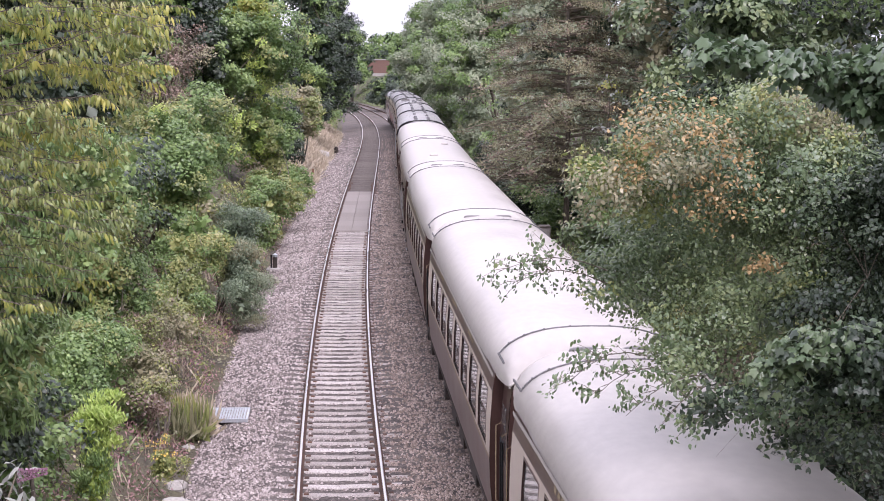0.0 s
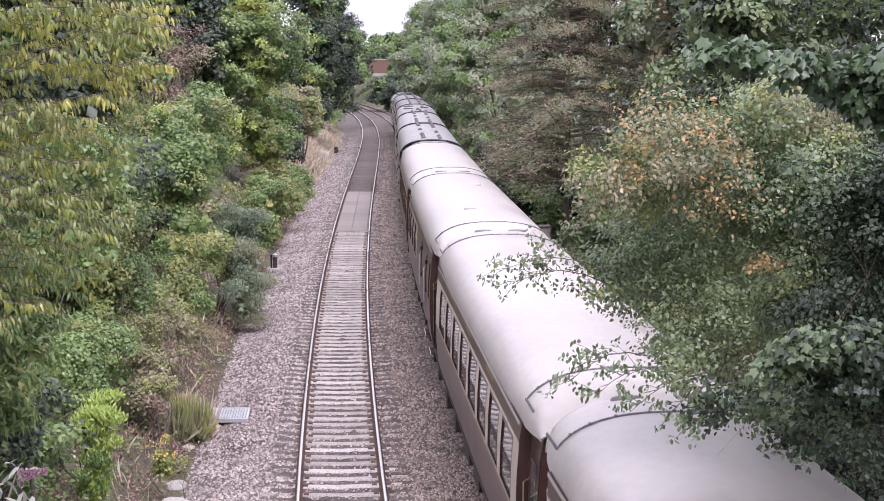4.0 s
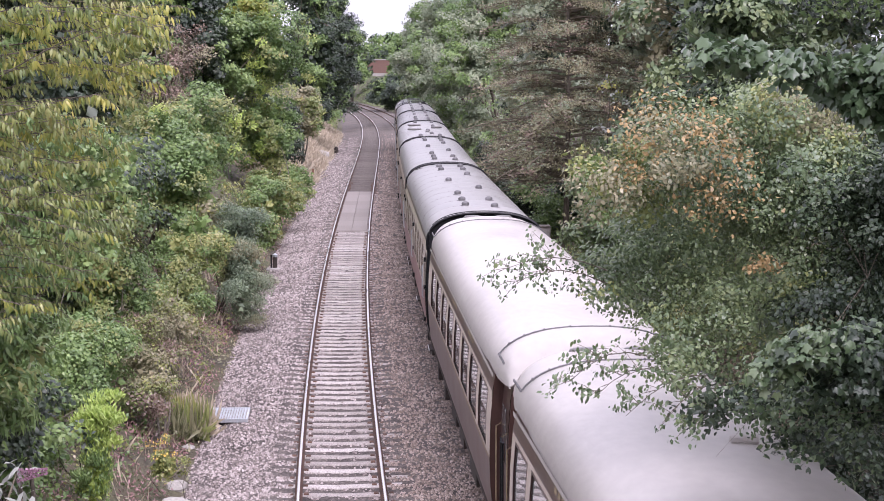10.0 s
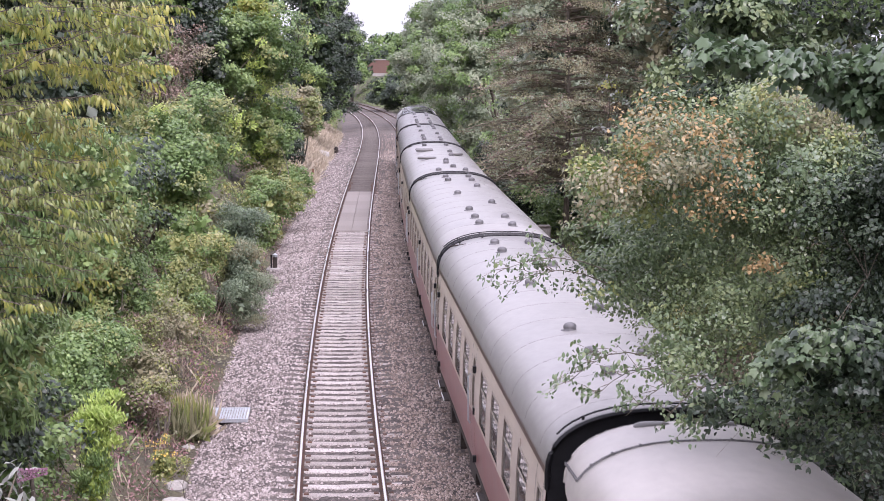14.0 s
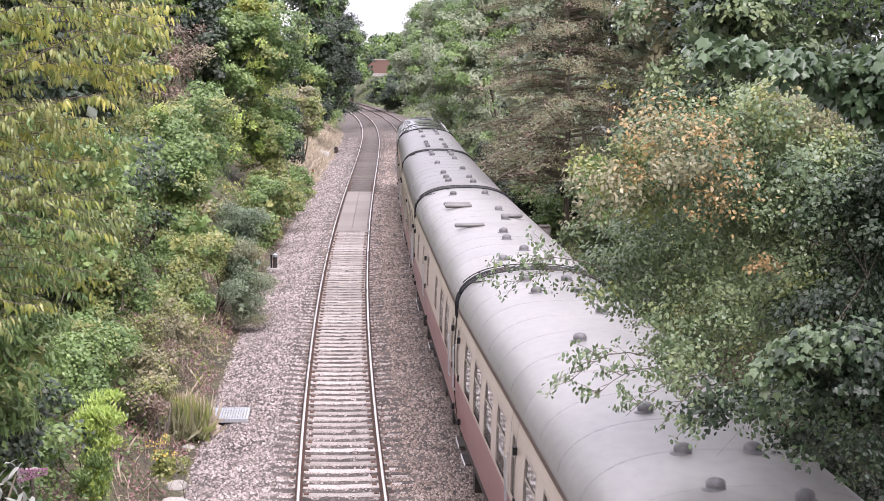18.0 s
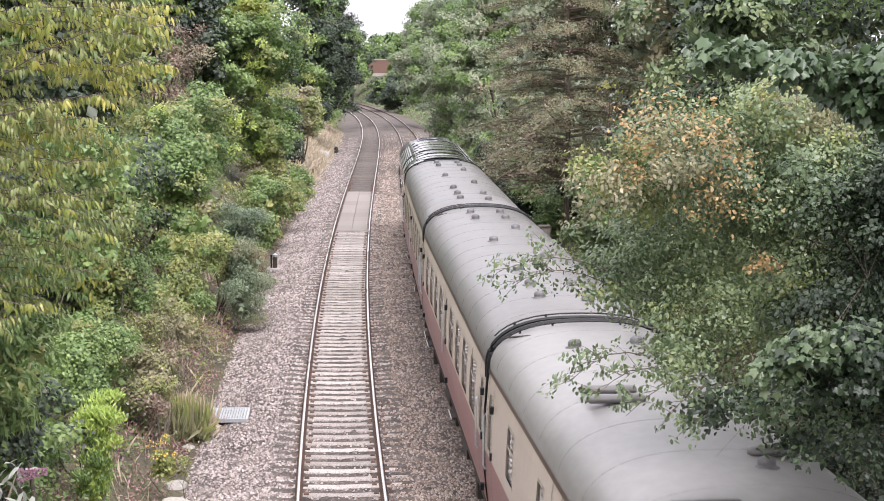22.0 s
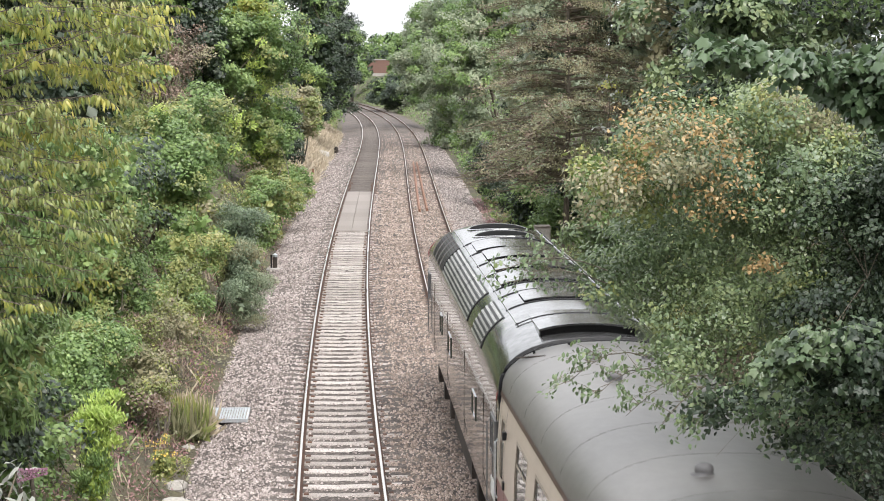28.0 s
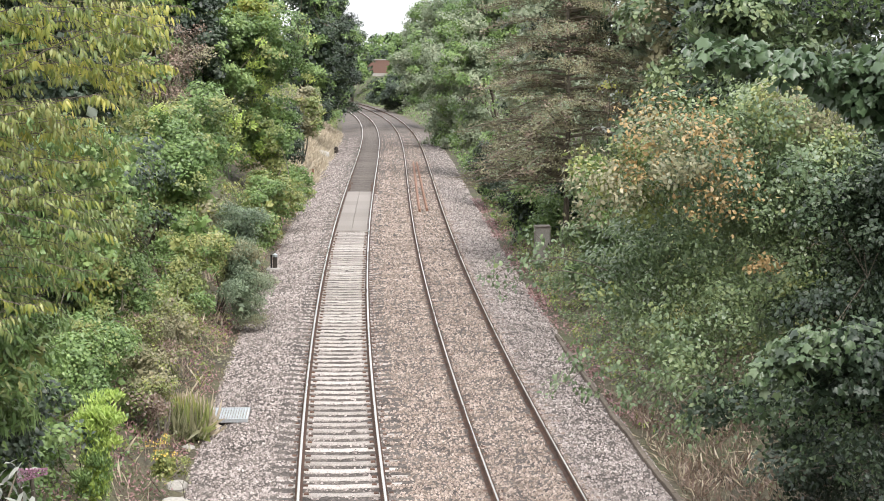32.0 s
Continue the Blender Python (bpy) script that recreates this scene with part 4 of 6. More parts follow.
    for y in (5.15, 6.75):
        def disc(rings):
            rows = []
            for r, h in rings:
                row = []
                for k in range(28):
                    x = r * math.cos(2 * math.pi * k / 28)
                    c = (abs(x) / 1.36) ** 1.25
                    row.append((x, y + r * math.sin(2 * math.pi * k / 28), 2.95 + 0.91 * (1 - c * c) ** 0.46 + h))
                rows.append(row)
            return Geo().loft(rows, True)
        fan = part("cooling_fan", disc(((0.68, -0.01), (0.67, 0.014), (0.62, 0.016), (0.6, 0.004))), M["loco_roof"], roof, "round roof fan opening")
        # Flat disc on the roof; the fan's inner darkness is painted black.
        part("fan_shade_disc", disc(((0.61, 0.008), (0.4, 0.008), (0.2, 0.008), (0.0, 0.008))), M["deep_shade"], fan, "flat black disc for the dark inside of the fan")
    # visor, windscreens and nose at both cab ends
    for e in (-1, 1):
        ring = [(-1.33, 1.05), (-1.36, 1.6), (-1.36, 2.95)] + [(p[0] * 0.99, p[2]) for p in loco_ring(0, 0.3)][1:-1] + [(1.36, 2.95), (1.36, 1.6), (1.33, 1.05)]
        g = Geo().loft([[(x, e * (LH - 0.17), z) for x, z in ring], [(x * 0.985, e * (LH + 0.02), z - 0.01) for x, z in ring]], True, True)
        part("cab_front", g, M["loco"], car)
        # level hood over the falling roof of the inner cab; front shade painted black
        if e < 0:
            top = [(p[0], p[2]) for p in loco_ring(0, 0, 0.004, 0.36, 0.64, 10)]
            low = [(x, z - 0.3) for x, z in top[::-1]]
            g = Geo().loft([[(x, e * y, z) for x, z in top + low] for y in (LH - 2.5, LH - 0.98)], True, True)
            hood = part("roof_hood", g, M["loco_roof"], roof, "level hood over the sloping cab roof")
            g = Geo().loft([[(x * 0.97, e * y, z - 0.025) for x, z in top] + [(x * 0.97, e * y, z) for x, z in low] for y in (LH - 1.02, LH - 0.965)], True, True)
            part("hood_shade_panel", g, M["deep_shade"], hood, "black panel for the shade under the hood")
        for x0, x1 in ((-1.05, -0.08), (0.08, 1.05)):
            g = Geo().box(x0, x1, min(e * (LH + 0.02), e * (LH + 0.05)), max(e * (LH + 0.02), e * (LH + 0.05)), 2.25, 2.85)
            part("windscreen", g, M["glass"], car)
        g = Geo().tube([(p[0], e * (LH + 0.0), p[2]) for p in loco_ring(0, 0.34, 0.012, 0.0, 1.0, 20)], 0.008, 5)
        part("visor_edge", g, M["maroon"], car, "thin red visor edge")
        for sgn in (-1, 1):
            g = Geo().tube([(sgn * 0.87, e * LH, 1.05), (sgn * 0.87, e * (LH + 0.25), 1.05)], 0.1, 10)
            g.tube([(sgn * 0.87, e * (LH + 0.25), 1.05), (sgn * 0.87, e * (LH + 0.28), 1.05)], 0.25, 14)
            part("buffer", g, M["grime"], car)
    g = Geo().box(-1.25, 1.25, -LH + 0.1, LH - 0.1, 0.9, 1.12)
    part("underframe", g, M["grime"], car)
    part("fuel_tank", Geo().box(-1.2, 1.2, -2.4, 2.4, 0.35, 0.9, 0.08), M["grime"], car)
    bogie(car, -5.9, 3, 4.4)
    bogie(car, 5.9, 3, 4.4)
    return car


loco = locomotive()

# the train: coaches in order from the one that leads under the bridge
PITCH = 20.35
TRAIN = [(parlour, 0)]
for k, kind in ((1, parlour), (2, parlour), (3, brake), (4, parlour), (5, light_saloon), (6, light_saloon), (7, kitchen), (8, saloon), (9, saloon)):
    used = [c for c, _ in TRAIN]
    TRAIN.append((kind if kind not in used else copy_thing(kind, pose(0, 0, 0)), k))


def lead(t):
    """Arc length of the joint behind the first coach."""
    u = t / 10
    drift = float(np.interp(t, (0, 1.5, 3.5, 13, 15, 17, 32), (-0.45, -0.35, -0.05, -0.05, -0.5, -0.9, -1.0)))
    return 27.21 - 60.858 * u - 0.122 * u * u - 0.497 * u ** 3 + drift


def ride(s, reach):
    """Pose of a car whose middle is at s and whose bogies stand reach before and behind."""
    a, b = on_right(s - reach), on_right(s + reach)
    d = b - a
    c = (a + b) / 2
    return pose(c.x, c.y, c.z, math.degrees(math.atan2(d.z, d.y)), 0, math.degrees(math.atan2(-d.x, d.y)))


def motions():
    times = [0.5 * i for i in range(65)]
    for car, k in TRAIN:
        walk(car, [(t, ride(lead(t) + PITCH * (k - 0.5), 7.1)) for t in times])
    walk(loco, [(t, ride(lead(t) + PITCH * 9 + 0.15 + 9.6, 5.9)) for t in times])


# ---------------------------------------------------------------- plants
LEAFSHAPE = {
    "oval": ([(0, 0, 0), (0.35, -0.3, 0.04), (0.75, -0.2, 0.02), (1, 0, -0.08), (0.75, 0.2, 0.02), (0.35, 0.3, 0.04)], [(0, 1, 5), (1, 2, 4), (1, 4, 5), (2, 3, 4)]),
    "lance": ([(0, 0, 0), (0.3, -0.13, 0.03), (0.7, -0.1, -0.06), (1, 0, -0.25), (0.7, 0.1, -0.06), (0.3, 0.13, 0.03)], [(0, 1, 5), (1, 2, 4), (1, 4, 5), (2, 3, 4)]),
    "diamond": ([(0, 0, 0), (0.5, -0.36, 0.05), (1, 0, -0.05), (0.5, 0.36, 0.05)], [(0, 1, 2), (0, 2, 3)]),
    "blade": ([(0, -0.02, 0), (0, 0.02, 0), (0.6, 0.015, 0.06), (1, 0, 0.25)], [(0, 1, 2), (0, 2, 3)]),
    "maple": ([(0.38, 0, 0)] + [(0.38 + r * math.cos(radians(a)), r * math.sin(radians(a)), -0.3 * r * abs(math.sin(radians(a))) - 0.1 * r) for r, a in
              ((0.24, 180), (0.44, 140), (0.34, 112), (0.47, 84), (0.58, 64), (0.46, 50), (0.37, 36), (0.48, 18), (0.64, 0),
               (0.48, -18), (0.37, -36), (0.46, -50), (0.58, -64), (0.47, -84), (0.34, -112), (0.44, -140))],
              [(0, 1 + i, 1 + (i + 1) % 16) for i in range(16)]),
}


def unit(a):
    return a / np.maximum(1e-6, np.linalg.norm(a, axis=-1, keepdims=True))


def leaf_geo(pos, axis, normal, size, shape):
    """Places one leaf per row."""
    tv, tf = LEAFSHAPE[shape]
    tv, tf = np.array(tv, float), np.array(tf)
    d = unit(axis)
    s = unit(np.cross(normal, d))
    n = np.cross(d, s)
    v = pos[:, None] + size[:, None, None] * (tv[None, :, 0:1] * d[:, None] + tv[None, :, 1:2] * s[:, None] + tv[None, :, 2:3] * n[:, None])
    f = tf[None] + (np.arange(len(pos)) * len(tv))[:, None, None]
    return v.reshape(-1, 3), f.reshape(-1, 3)


def clump_places(ells, count, r, fill=0.25, flat=0.75):
    """Clump centres on the upper and outer sides of rounded boughs that stand out of a union of ellipsoids, and the way each one faces."""
    e = np.array(ells, float)
    w = (e[:, 3] * e[:, 4] * e[:, 5]) ** 0.67
    k = r.choice(len(e), count, p=w / w.sum())
    d = unit(r.normal(size=(count, 3)))
    boughs = max(6, count // 16)
    kb = r.choice(len(e), boughs, p=w / w.sum())
    db = unit(r.normal(size=(boughs, 3)) + np.array([0, -0.3, 0.2]))
    pb = e[kb, :3] + db * (0.5 + 0.4 * r.random((boughs, 1))) * e[kb, 3:]
    rb = np.minimum(e[kb, 3:].min(axis=1), 2.6) * r.uniform(0.2, 0.48, boughs)
    j = r.choice(boughs, count, p=rb ** 2 / (rb ** 2).sum())
    face = unit(r.normal(size=(count, 3)) + 0.75 * db[j] + np.array([0, -0.15, 0.55]))
    low = face[:, 2] < -0.35
    face[low, 2] *= -0.6
    c = pb[j] + face * (rb[j] * r.uniform(0.72, 1.06, count))[:, None] * np.array([1.15, 1.15, flat])
    inner = r.random(count) < fill   # some leaves deeper in the crown
    c[inner] = e[k[inner], :3] + d[inner] * (0.3 + 0.45 * r.random(inner.sum()))[:, None] * e[k[inner], 3:]
    return c, unit(face)


def sprays(name, centres, out, leaf, size, per, length, parent, r):
    """Leaves hanging in rows from arching twigs."""
    n = len(centres)
    way = unit(out * np.array([1, 1, 0.15]) + r.normal(size=(n, 3)) * np.array([0.5, 0.5, 0.15]) + np.array([0.45, -0.35, 0.1]))
    t = np.linspace(-0.5, 0.5, per)[None, :, None]
    q = (t + 0.5)
    pos = centres[:, None] + way[:, None] * t * length + np.array([0, 0, -1.0]) * (q ** 2) * length * 0.45
    pos = (pos + r.normal(size=pos.shape) * 0.012).reshape(-1, 3)
    side = np.cross(way, [0, 0, 1.0])
    flip = np.where(np.arange(per) % 2 == 0, 1.0, -1.0)[None, :, None]
    axis = (side[:, None] * flip * 0.55 + way[:, None] * 0.4 + np.array([0, 0, -0.75]) + r.normal(size=(n, per, 3)) * 0.22).reshape(-1, 3)
    nrm = (way[:, None] * 0.4 + np.array([0.1, -0.5, 0.35]) + r.normal(size=(n, per, 3)) * 0.8).reshape(-1, 3)
    v, f = leaf_geo(pos, axis, nrm, size * r.uniform(0.65, 1.2, len(pos)), "lance")
    return tagged(part(name, mesh_np(name, v, f), LEAF[leaf], parent), kind="stuff")


def leafy(name, centres, out, leaf, shape, size, per, spread, droop, parent, r, label=""):
    c = np.repeat(centres, per, axis=0)
    o = np.repeat(out, per, axis=0)
    n = len(c)
    pos = c + unit(r.normal(size=(n, 3))) * np.cbrt(r.random((n, 1))) * np.array([1.15, 1.15, 0.8]) * spread
    side = np.cross(o, r.normal(size=(n, 3)))
    axis = unit(side) + o * 0.35 + r.normal(size=(n, 3)) * 0.3 + np.array([0, 0, -droop])
    nrm = o * 0.8 + r.normal(size=(n, 3)) * 0.38 + np.array([0, -0.1, 0.6])
    v, f = leaf_geo(pos, axis, nrm, size * r.uniform(0.6, 1.25, n), shape)
    ob = part(name, mesh_np(name, v, f), LEAF[leaf], parent, label)
    return tagged(ob, kind="stuff")


def ground_at(x, y):
    return float(line_z(y) + bank_z(x - line_x(y), y))


def plant(name, label, category, base, ells, leaves, shape, size, clumps, per, spread=0.25, droop=0.3, trunk=0.1, limbs=6, twigs=40, group="", seed=1, bark="bark", stems=1, patches=(), fill=0.25, core=0.9, tip=None):
    """A tree or shrub: trunk, limbs, twigs and leaves. leaves: [(leaf, share)]."""
    r = np.random.default_rng(seed)
    th = tagged(new(name), label, category, group=group)
    x, y = base
    z0 = ground_at(x, y) - 0.15
    cen, out = clump_places(ells, clumps, r, fill, 0.45 if shape == "spray" else 0.75)
    main = np.average(np.array(ells)[:, :3], axis=0, weights=np.prod(np.array(ells)[:, 3:], axis=1))
    top = Vector((main[0], main[1], main[2] + 0.25 * ells[0][5]))
    if tip:
        top = Vector(tip)
    root = Vector((x, y, z0))
    axes = []
    for st in range(stems):
        off = Vector((r.normal(), r.normal(), 0)) * (0.25 if stems > 1 else 0)
        end = top + off * 2
        pts = []
        for i in range(7):
            q = i / 6
            p = (root + off * 0.3).lerp(end, q) + Vector((math.sin(q * 5 + seed) * 0.12, math.cos(q * 4 + seed) * 0.12, 0)) * (1 if 0 < i else 0)
            pts.append(p)
        part("trunk" if stems == 1 else "stem", Geo().tube(pts, [trunk * (1 - 0.8 * i / 6) for i in range(7)], 8), M[bark], th)
        axes.append(pts)
    ends = []
    for i in range(limbs):
        c = Vector(cen[int(r.integers(len(cen)))])
        ax = axes[i % stems]
        a = ax[int(r.integers(2, 6))]
        m = a.lerp(c, 0.5) + Vector((0, 0, 0.12 * (c - a).length))
        pts = [a, a.lerp(m, 0.6), m.lerp(c, 0.2), m.lerp(c, 0.6), c]
        part("limb", Geo().tube(pts, [trunk * q for q in (0.45, 0.36, 0.26, 0.16, 0.07)], 6), M[bark], th)
        ends += pts[1:]
    if twigs:
        g = Geo()
        src = [Vector(p) for p in (ends or axes[0][3:])]
        for i in range(twigs):
            c = Vector(cen[int(r.integers(len(cen)))])
            a = min(src, key=lambda p: (p - c).length)
            m = a.lerp(c, 0.55) + Vector(r.normal(size=3)) * 0.06 * (c - a).length
            rr = max(0.003 if y < 28 else 0.008, trunk * 0.09)
            g.tube([a, m, c, c + (c - m) * 0.5], [rr * 1.5, rr, rr * 0.7, rr * 0.3], 4, False)
        tagged(part("branchwork", g, M["twig"], th), kind="stuff")
    # more leaves deep inside the crown
    e = np.array(ells, float)
    w = np.prod(e[:, 3:], axis=1)
    n = int(core * clumps)
    k = r.choice(len(e), n, p=w / w.sum())
    inside = e[k, :3] + unit(r.normal(size=(n, 3))) * (0.15 + 0.4 * r.random((n, 1))) * e[k, 3:]
    near = y < 35
    leafy("inner_foliage", inside, unit(r.normal(size=(n, 3))), leaves[0][0], "lance" if shape == "spray" else "oval" if near else "diamond", (1.0 if near else 2.0) * (0.08 if shape == "maple" else size), 8 if near else 6, 0.15 * float(e[:, 3].mean()), 0.2, th, r)
    # autumn colours come in patches
    ph = np.sin(cen[:, 0] * 2.3 + seed) + np.sin(cen[:, 1] * 1.3 + cen[:, 2] * 2.1 + 2 * seed)
    order = np.argsort(np.argsort(ph + r.normal(size=clumps) * 0.35)) / max(1, clumps - 1)
    lo = 0.0
    for leaf, frac in leaves:
        sel = (order >= lo) & (order <= lo + frac)
        lo += frac
        if sel.any():
            if shape == "spray":
                sprays("crown", cen[sel], out[sel], leaf, size, per, spread, th, r)
                continue
            leafy("crown" if category == "tree" else "foliage", cen[sel], out[sel], leaf, shape, size, per, spread, droop, th, r)
    for pe, leaf, n, some, wide in patches:
        c, o = clump_places(pe, n, r)
        leafy("crown" if category == "tree" else "foliage", c, o, leaf, shape, size, some, wide, droop, th, r, "patch of autumn leaves")
    return th


def tiered_tree(name, label, base, top, radius, low, leaves, size, boughs, tufts, seed):
    """A tree with long level boughs in tiers: sparse feathery tufts, the lowest boughs almost bare."""
    r = np.random.default_rng(seed)
    th = tagged(new(name), label, "tree")
    x, y = base
    z0 = ground_at(x, y) - 0.2
    part("trunk", Geo().tube([(x + 0.1 * math.sin(3 * q), y, z0 + (top - z0) * q) for q in (0, 0.25, 0.5, 0.75, 1)], [0.12, 0.1, 0.08, 0.06, 0.02], 8), M["bark"], th)
    g, cs, os_, bare = Geo(), [], [], []
    for k in range(boughs):
        q = ((k + r.random()) / boughs) ** 1.35
        z = low + (top - low) * q
        a = r.uniform(0, 6.283)
        reach = radius * (1 - 0.35 * q) * r.uniform(0.65, 1.1)
        d = Vector((math.cos(a), math.sin(a), 0))
        p = [Vector((x, y, z)) + d * reach * s + Vector((0, 0, reach * (0.2 * s - 0.3 * s * s))) for s in (0, 0.3, 0.6, 0.85, 1)]
        part("limb", Geo().tube(p, [0.05, 0.04, 0.03, 0.02, 0.008], 5), M["twig"], th)
        for j in range(tufts):
            s = 0.25 + 0.78 * r.random()
            side = Vector((-d.y, d.x, 0)) * r.normal() * 0.33 * (1.15 - s) * reach
            c = Vector((x, y, z)) + d * reach * s + Vector((0, 0, reach * (0.2 * s - 0.3 * s * s) + r.normal() * 0.07)) + side
            a0 = Vector((x, y, z)) + d * reach * max(0.1, s - 0.18) + Vector((0, 0, reach * (0.2 * s - 0.3 * s * s)))
            if j % 2 == 0:
                g.tube([a0, c, c + (c - a0) * 0.3], [0.013, 0.009, 0.004], 3, False)
            if r.random() < 0.3 + 1.4 * q:
                cs.append(c)
                os_.append(d)
    tagged(part("branchwork", g, M["twig"], th), kind="stuff")
    cs, os_ = np.array(cs), np.array(os_)
    pick = r.random(len(cs))
    lo = 0.0
    for leaf, frac in leaves:
        sel = (pick >= lo) & (pick < lo + frac)
        lo += frac
        leafy("crown", cs[sel], os_[sel], leaf, "diamond", size * 1.15, 17, 0.2, 0.1, th, r)
    return th


def undergrowth(name, label, o0, o1, y0, y1, leaf, shape, count, size, height, lean=0.5, seed=3, dens=1.0):
    """Low growth on the bank: leaves or blades standing on the ground."""
    r = np.random.default_rng(seed)
    o = r.uniform(o0, o1, count)
    y = y0 + (y1 - y0) * r.random(count) ** dens
    keep = (np.sin(o * 2.3 + y * 0.9 + seed) + np.sin(o * 1.1 - y * 0.47) + r.normal(0, 0.6, count)) > -0.6
    o, y = o[keep], y[keep]
    n = len(o)
    x = line_x(y) + o
    z = line_z(y) + bank_z(o, y)
    up = r.random(n) * height * (0.6 + 0.4 * np.sin(o * 1.7 + y * 0.6 + seed))
    pos = np.stack([x, y, z + (0 if shape == "blade" else 1) * np.maximum(up, 0.0)], -1)
    if shape == "blade":
        axis = r.normal(size=(n, 3)) * lean * 0.5 + np.array([0, 0, 1.0])
        nrm = r.normal(size=(n, 3))
        sz = height * r.uniform(0.5, 1.2, n)
    else:
        axis = r.normal(size=(n, 3)) + np.array([0, 0, -0.2])
        nrm = r.normal(size=(n, 3)) * 0.5 + np.array([0, -0.2, 1.0])
        sz = size * r.uniform(0.6, 1.3, n)
    v, f = leaf_geo(pos, axis, nrm, sz, shape)
    if shape == "blade":
        v = v.reshape(n, 4, 3)
        wide = np.cross(axis, nrm)
        v[:, 1] += unit(wide) * size
        v = v.reshape(-1, 3)
    me = mesh_np(name, v, f)
    tagged(part(name, me, LEAF[leaf]), label, "undergrowth", kind="stuff")

# ---------------------------------------------------------------- left bank
T, S = "tree", "shrub"


def weeping_tree():
    """A tree of arching boughs in tiers, each with side twigs and narrow leaves that hang from them in rows."""
    r = np.random.default_rng(11)
    th = tagged(new("cherry_tree"), "yellowing tree with drooping narrow leaves over the bank", "tree")
    foot = Vector((-6.6, 20.6, ground_at(-6.6, 20.6) - 0.15))
    head = Vector((-6.1, 20.4, 9.2))
    part("trunk", Geo().tube([foot.lerp(head, q) + Vector((0.1 * math.sin(5 * q), 0.06 * math.cos(4 * q), 0)) for q in (0, 0.2, 0.4, 0.6, 0.8, 1)], [0.13, 0.115, 0.1, 0.085, 0.065, 0.03], 10), M["bark"], th)
    rows = {"yellowgreen": [], "midgreen": [], "green": []}
    twigs = Geo()
    count = 78
    for i in range(count):
        z = 8.6 - 3.5 * (i + r.uniform(-0.5, 0.5)) / (count - 1)
        x = float(np.interp(z, (5.0, 5.3, 5.75, 6.3, 6.6, 6.95, 7.35, 7.8, 8.5), (-4.0, -3.6, -3.3, -3.2, -3.25, -3.35, -2.85, -2.6, -2.55)))
        x -= abs(r.normal()) * 0.42 if i % 4 else abs(r.normal()) * 0.06
        a = foot.lerp(head, (z - 0.35 + r.normal() * 0.55 - foot.z) / (head.z - foot.z))
        b = Vector((x, 20.1 + r.uniform(-1.0, 1.6), z))
        rise = r.uniform(0.05, 0.5)
        line = [a.lerp(b, q) + Vector((0, 0.1 * math.sin(6 * q + i), rise * math.sin(math.pi * q ** 0.8) - 0.14 * q ** 4 + 0.05 * math.sin(9 * q + 2.3 * i))) for q in [k / 12 for k in range(13)]]
        part("limb", Geo().tube(line, [0.013 - 0.011 * k / 12 for k in range(13)], 5), M["bark"], th)
        tint = r.random() + 0.16 * (z - 6.6)
        for k in range(17):
            q = 0.34 + 0.66 * (k + r.random()) / 17 if k < 16 else 0.93
            m = min(11, int(q * 12))
            p = line[m].lerp(line[m + 1], q * 12 - m)
            side = 1 if k % 2 else -1
            way = Vector((0.75, side * (0.75 if k < 16 else 0.1), 0.1)) + Vector(r.normal(size=3)) * 0.3
            way.normalize()
            reach = (0.46 - 0.22 * q) * r.uniform(0.6, 1.3)
            pts = [p + way * reach * u + Vector((0, 0, 0.1 * u - 0.3 * u * u)) * reach for u in (0, 0.35, 0.7, 1)]
            twigs.tube(pts, [0.003, 0.0025, 0.002, 0.001], 4, False)
            n = max(5, int(reach / 0.026))
            u = (np.arange(n) + r.random(n)) / n
            c = np.array(p) + np.outer(u * reach, np.array(way)) + np.outer(reach * (0.1 * u - 0.3 * u * u), np.array([0, 0, 1.0]))
            hang = np.array([0.12, 0, -1.0]) + np.outer(np.where(np.arange(n) % 2, 1.0, -1.0) * 0.42, np.array(way.cross(Vector((0, 0, 1))))) + np.array(way) * 0.22 + r.normal(size=(n, 3)) * 0.16
            # Top and tips yellowing; inner, lower leaves coloured greener to stand for shadow.
            shade = tint + 0.55 * (q - 0.6) + r.normal() * 0.16
            leaf = "yellowgreen" if shade > 0.8 else "midgreen" if shade > 0.22 else "green"
            rows[leaf].append((c, hang, 0.1 * r.uniform(0.6, 1.2, n)))
    tagged(part("branchwork", twigs, M["twig"], th), kind="stuff")
    for leaf, got in rows.items():
        c, hang, size = (np.concatenate([g[k] for g in got]) for k in range(3))
        face = r.normal(size=c.shape) * 0.55 + np.array([0.3, -0.75, 0.6])
        v, f = leaf_geo(c, hang, face, size, "lance")
        tagged(part("crown", mesh_np("crown", v, f), LEAF[leaf], th), kind="stuff")


weeping_tree()
plant("elder", "dark blue-green broad-leaved tree behind the yellowing one", T, (-6.6, 27.0), [(-4.45, 26.0, 6.2, 0.75, 0.8, 0.85), (-4.6, 26.0, 5.2, 0.8, 0.8, 0.6), (-5.3, 26.5, 5.8, 0.8, 0.9, 0.9)], [("green", 0.8), ("dark", 0.2)], "maple", 0.075, 480, 10, 0.16, 0.7, 0.04, 4, 20, seed=59, core=0.5, tip=(-4.9, 26.2, 6.3))
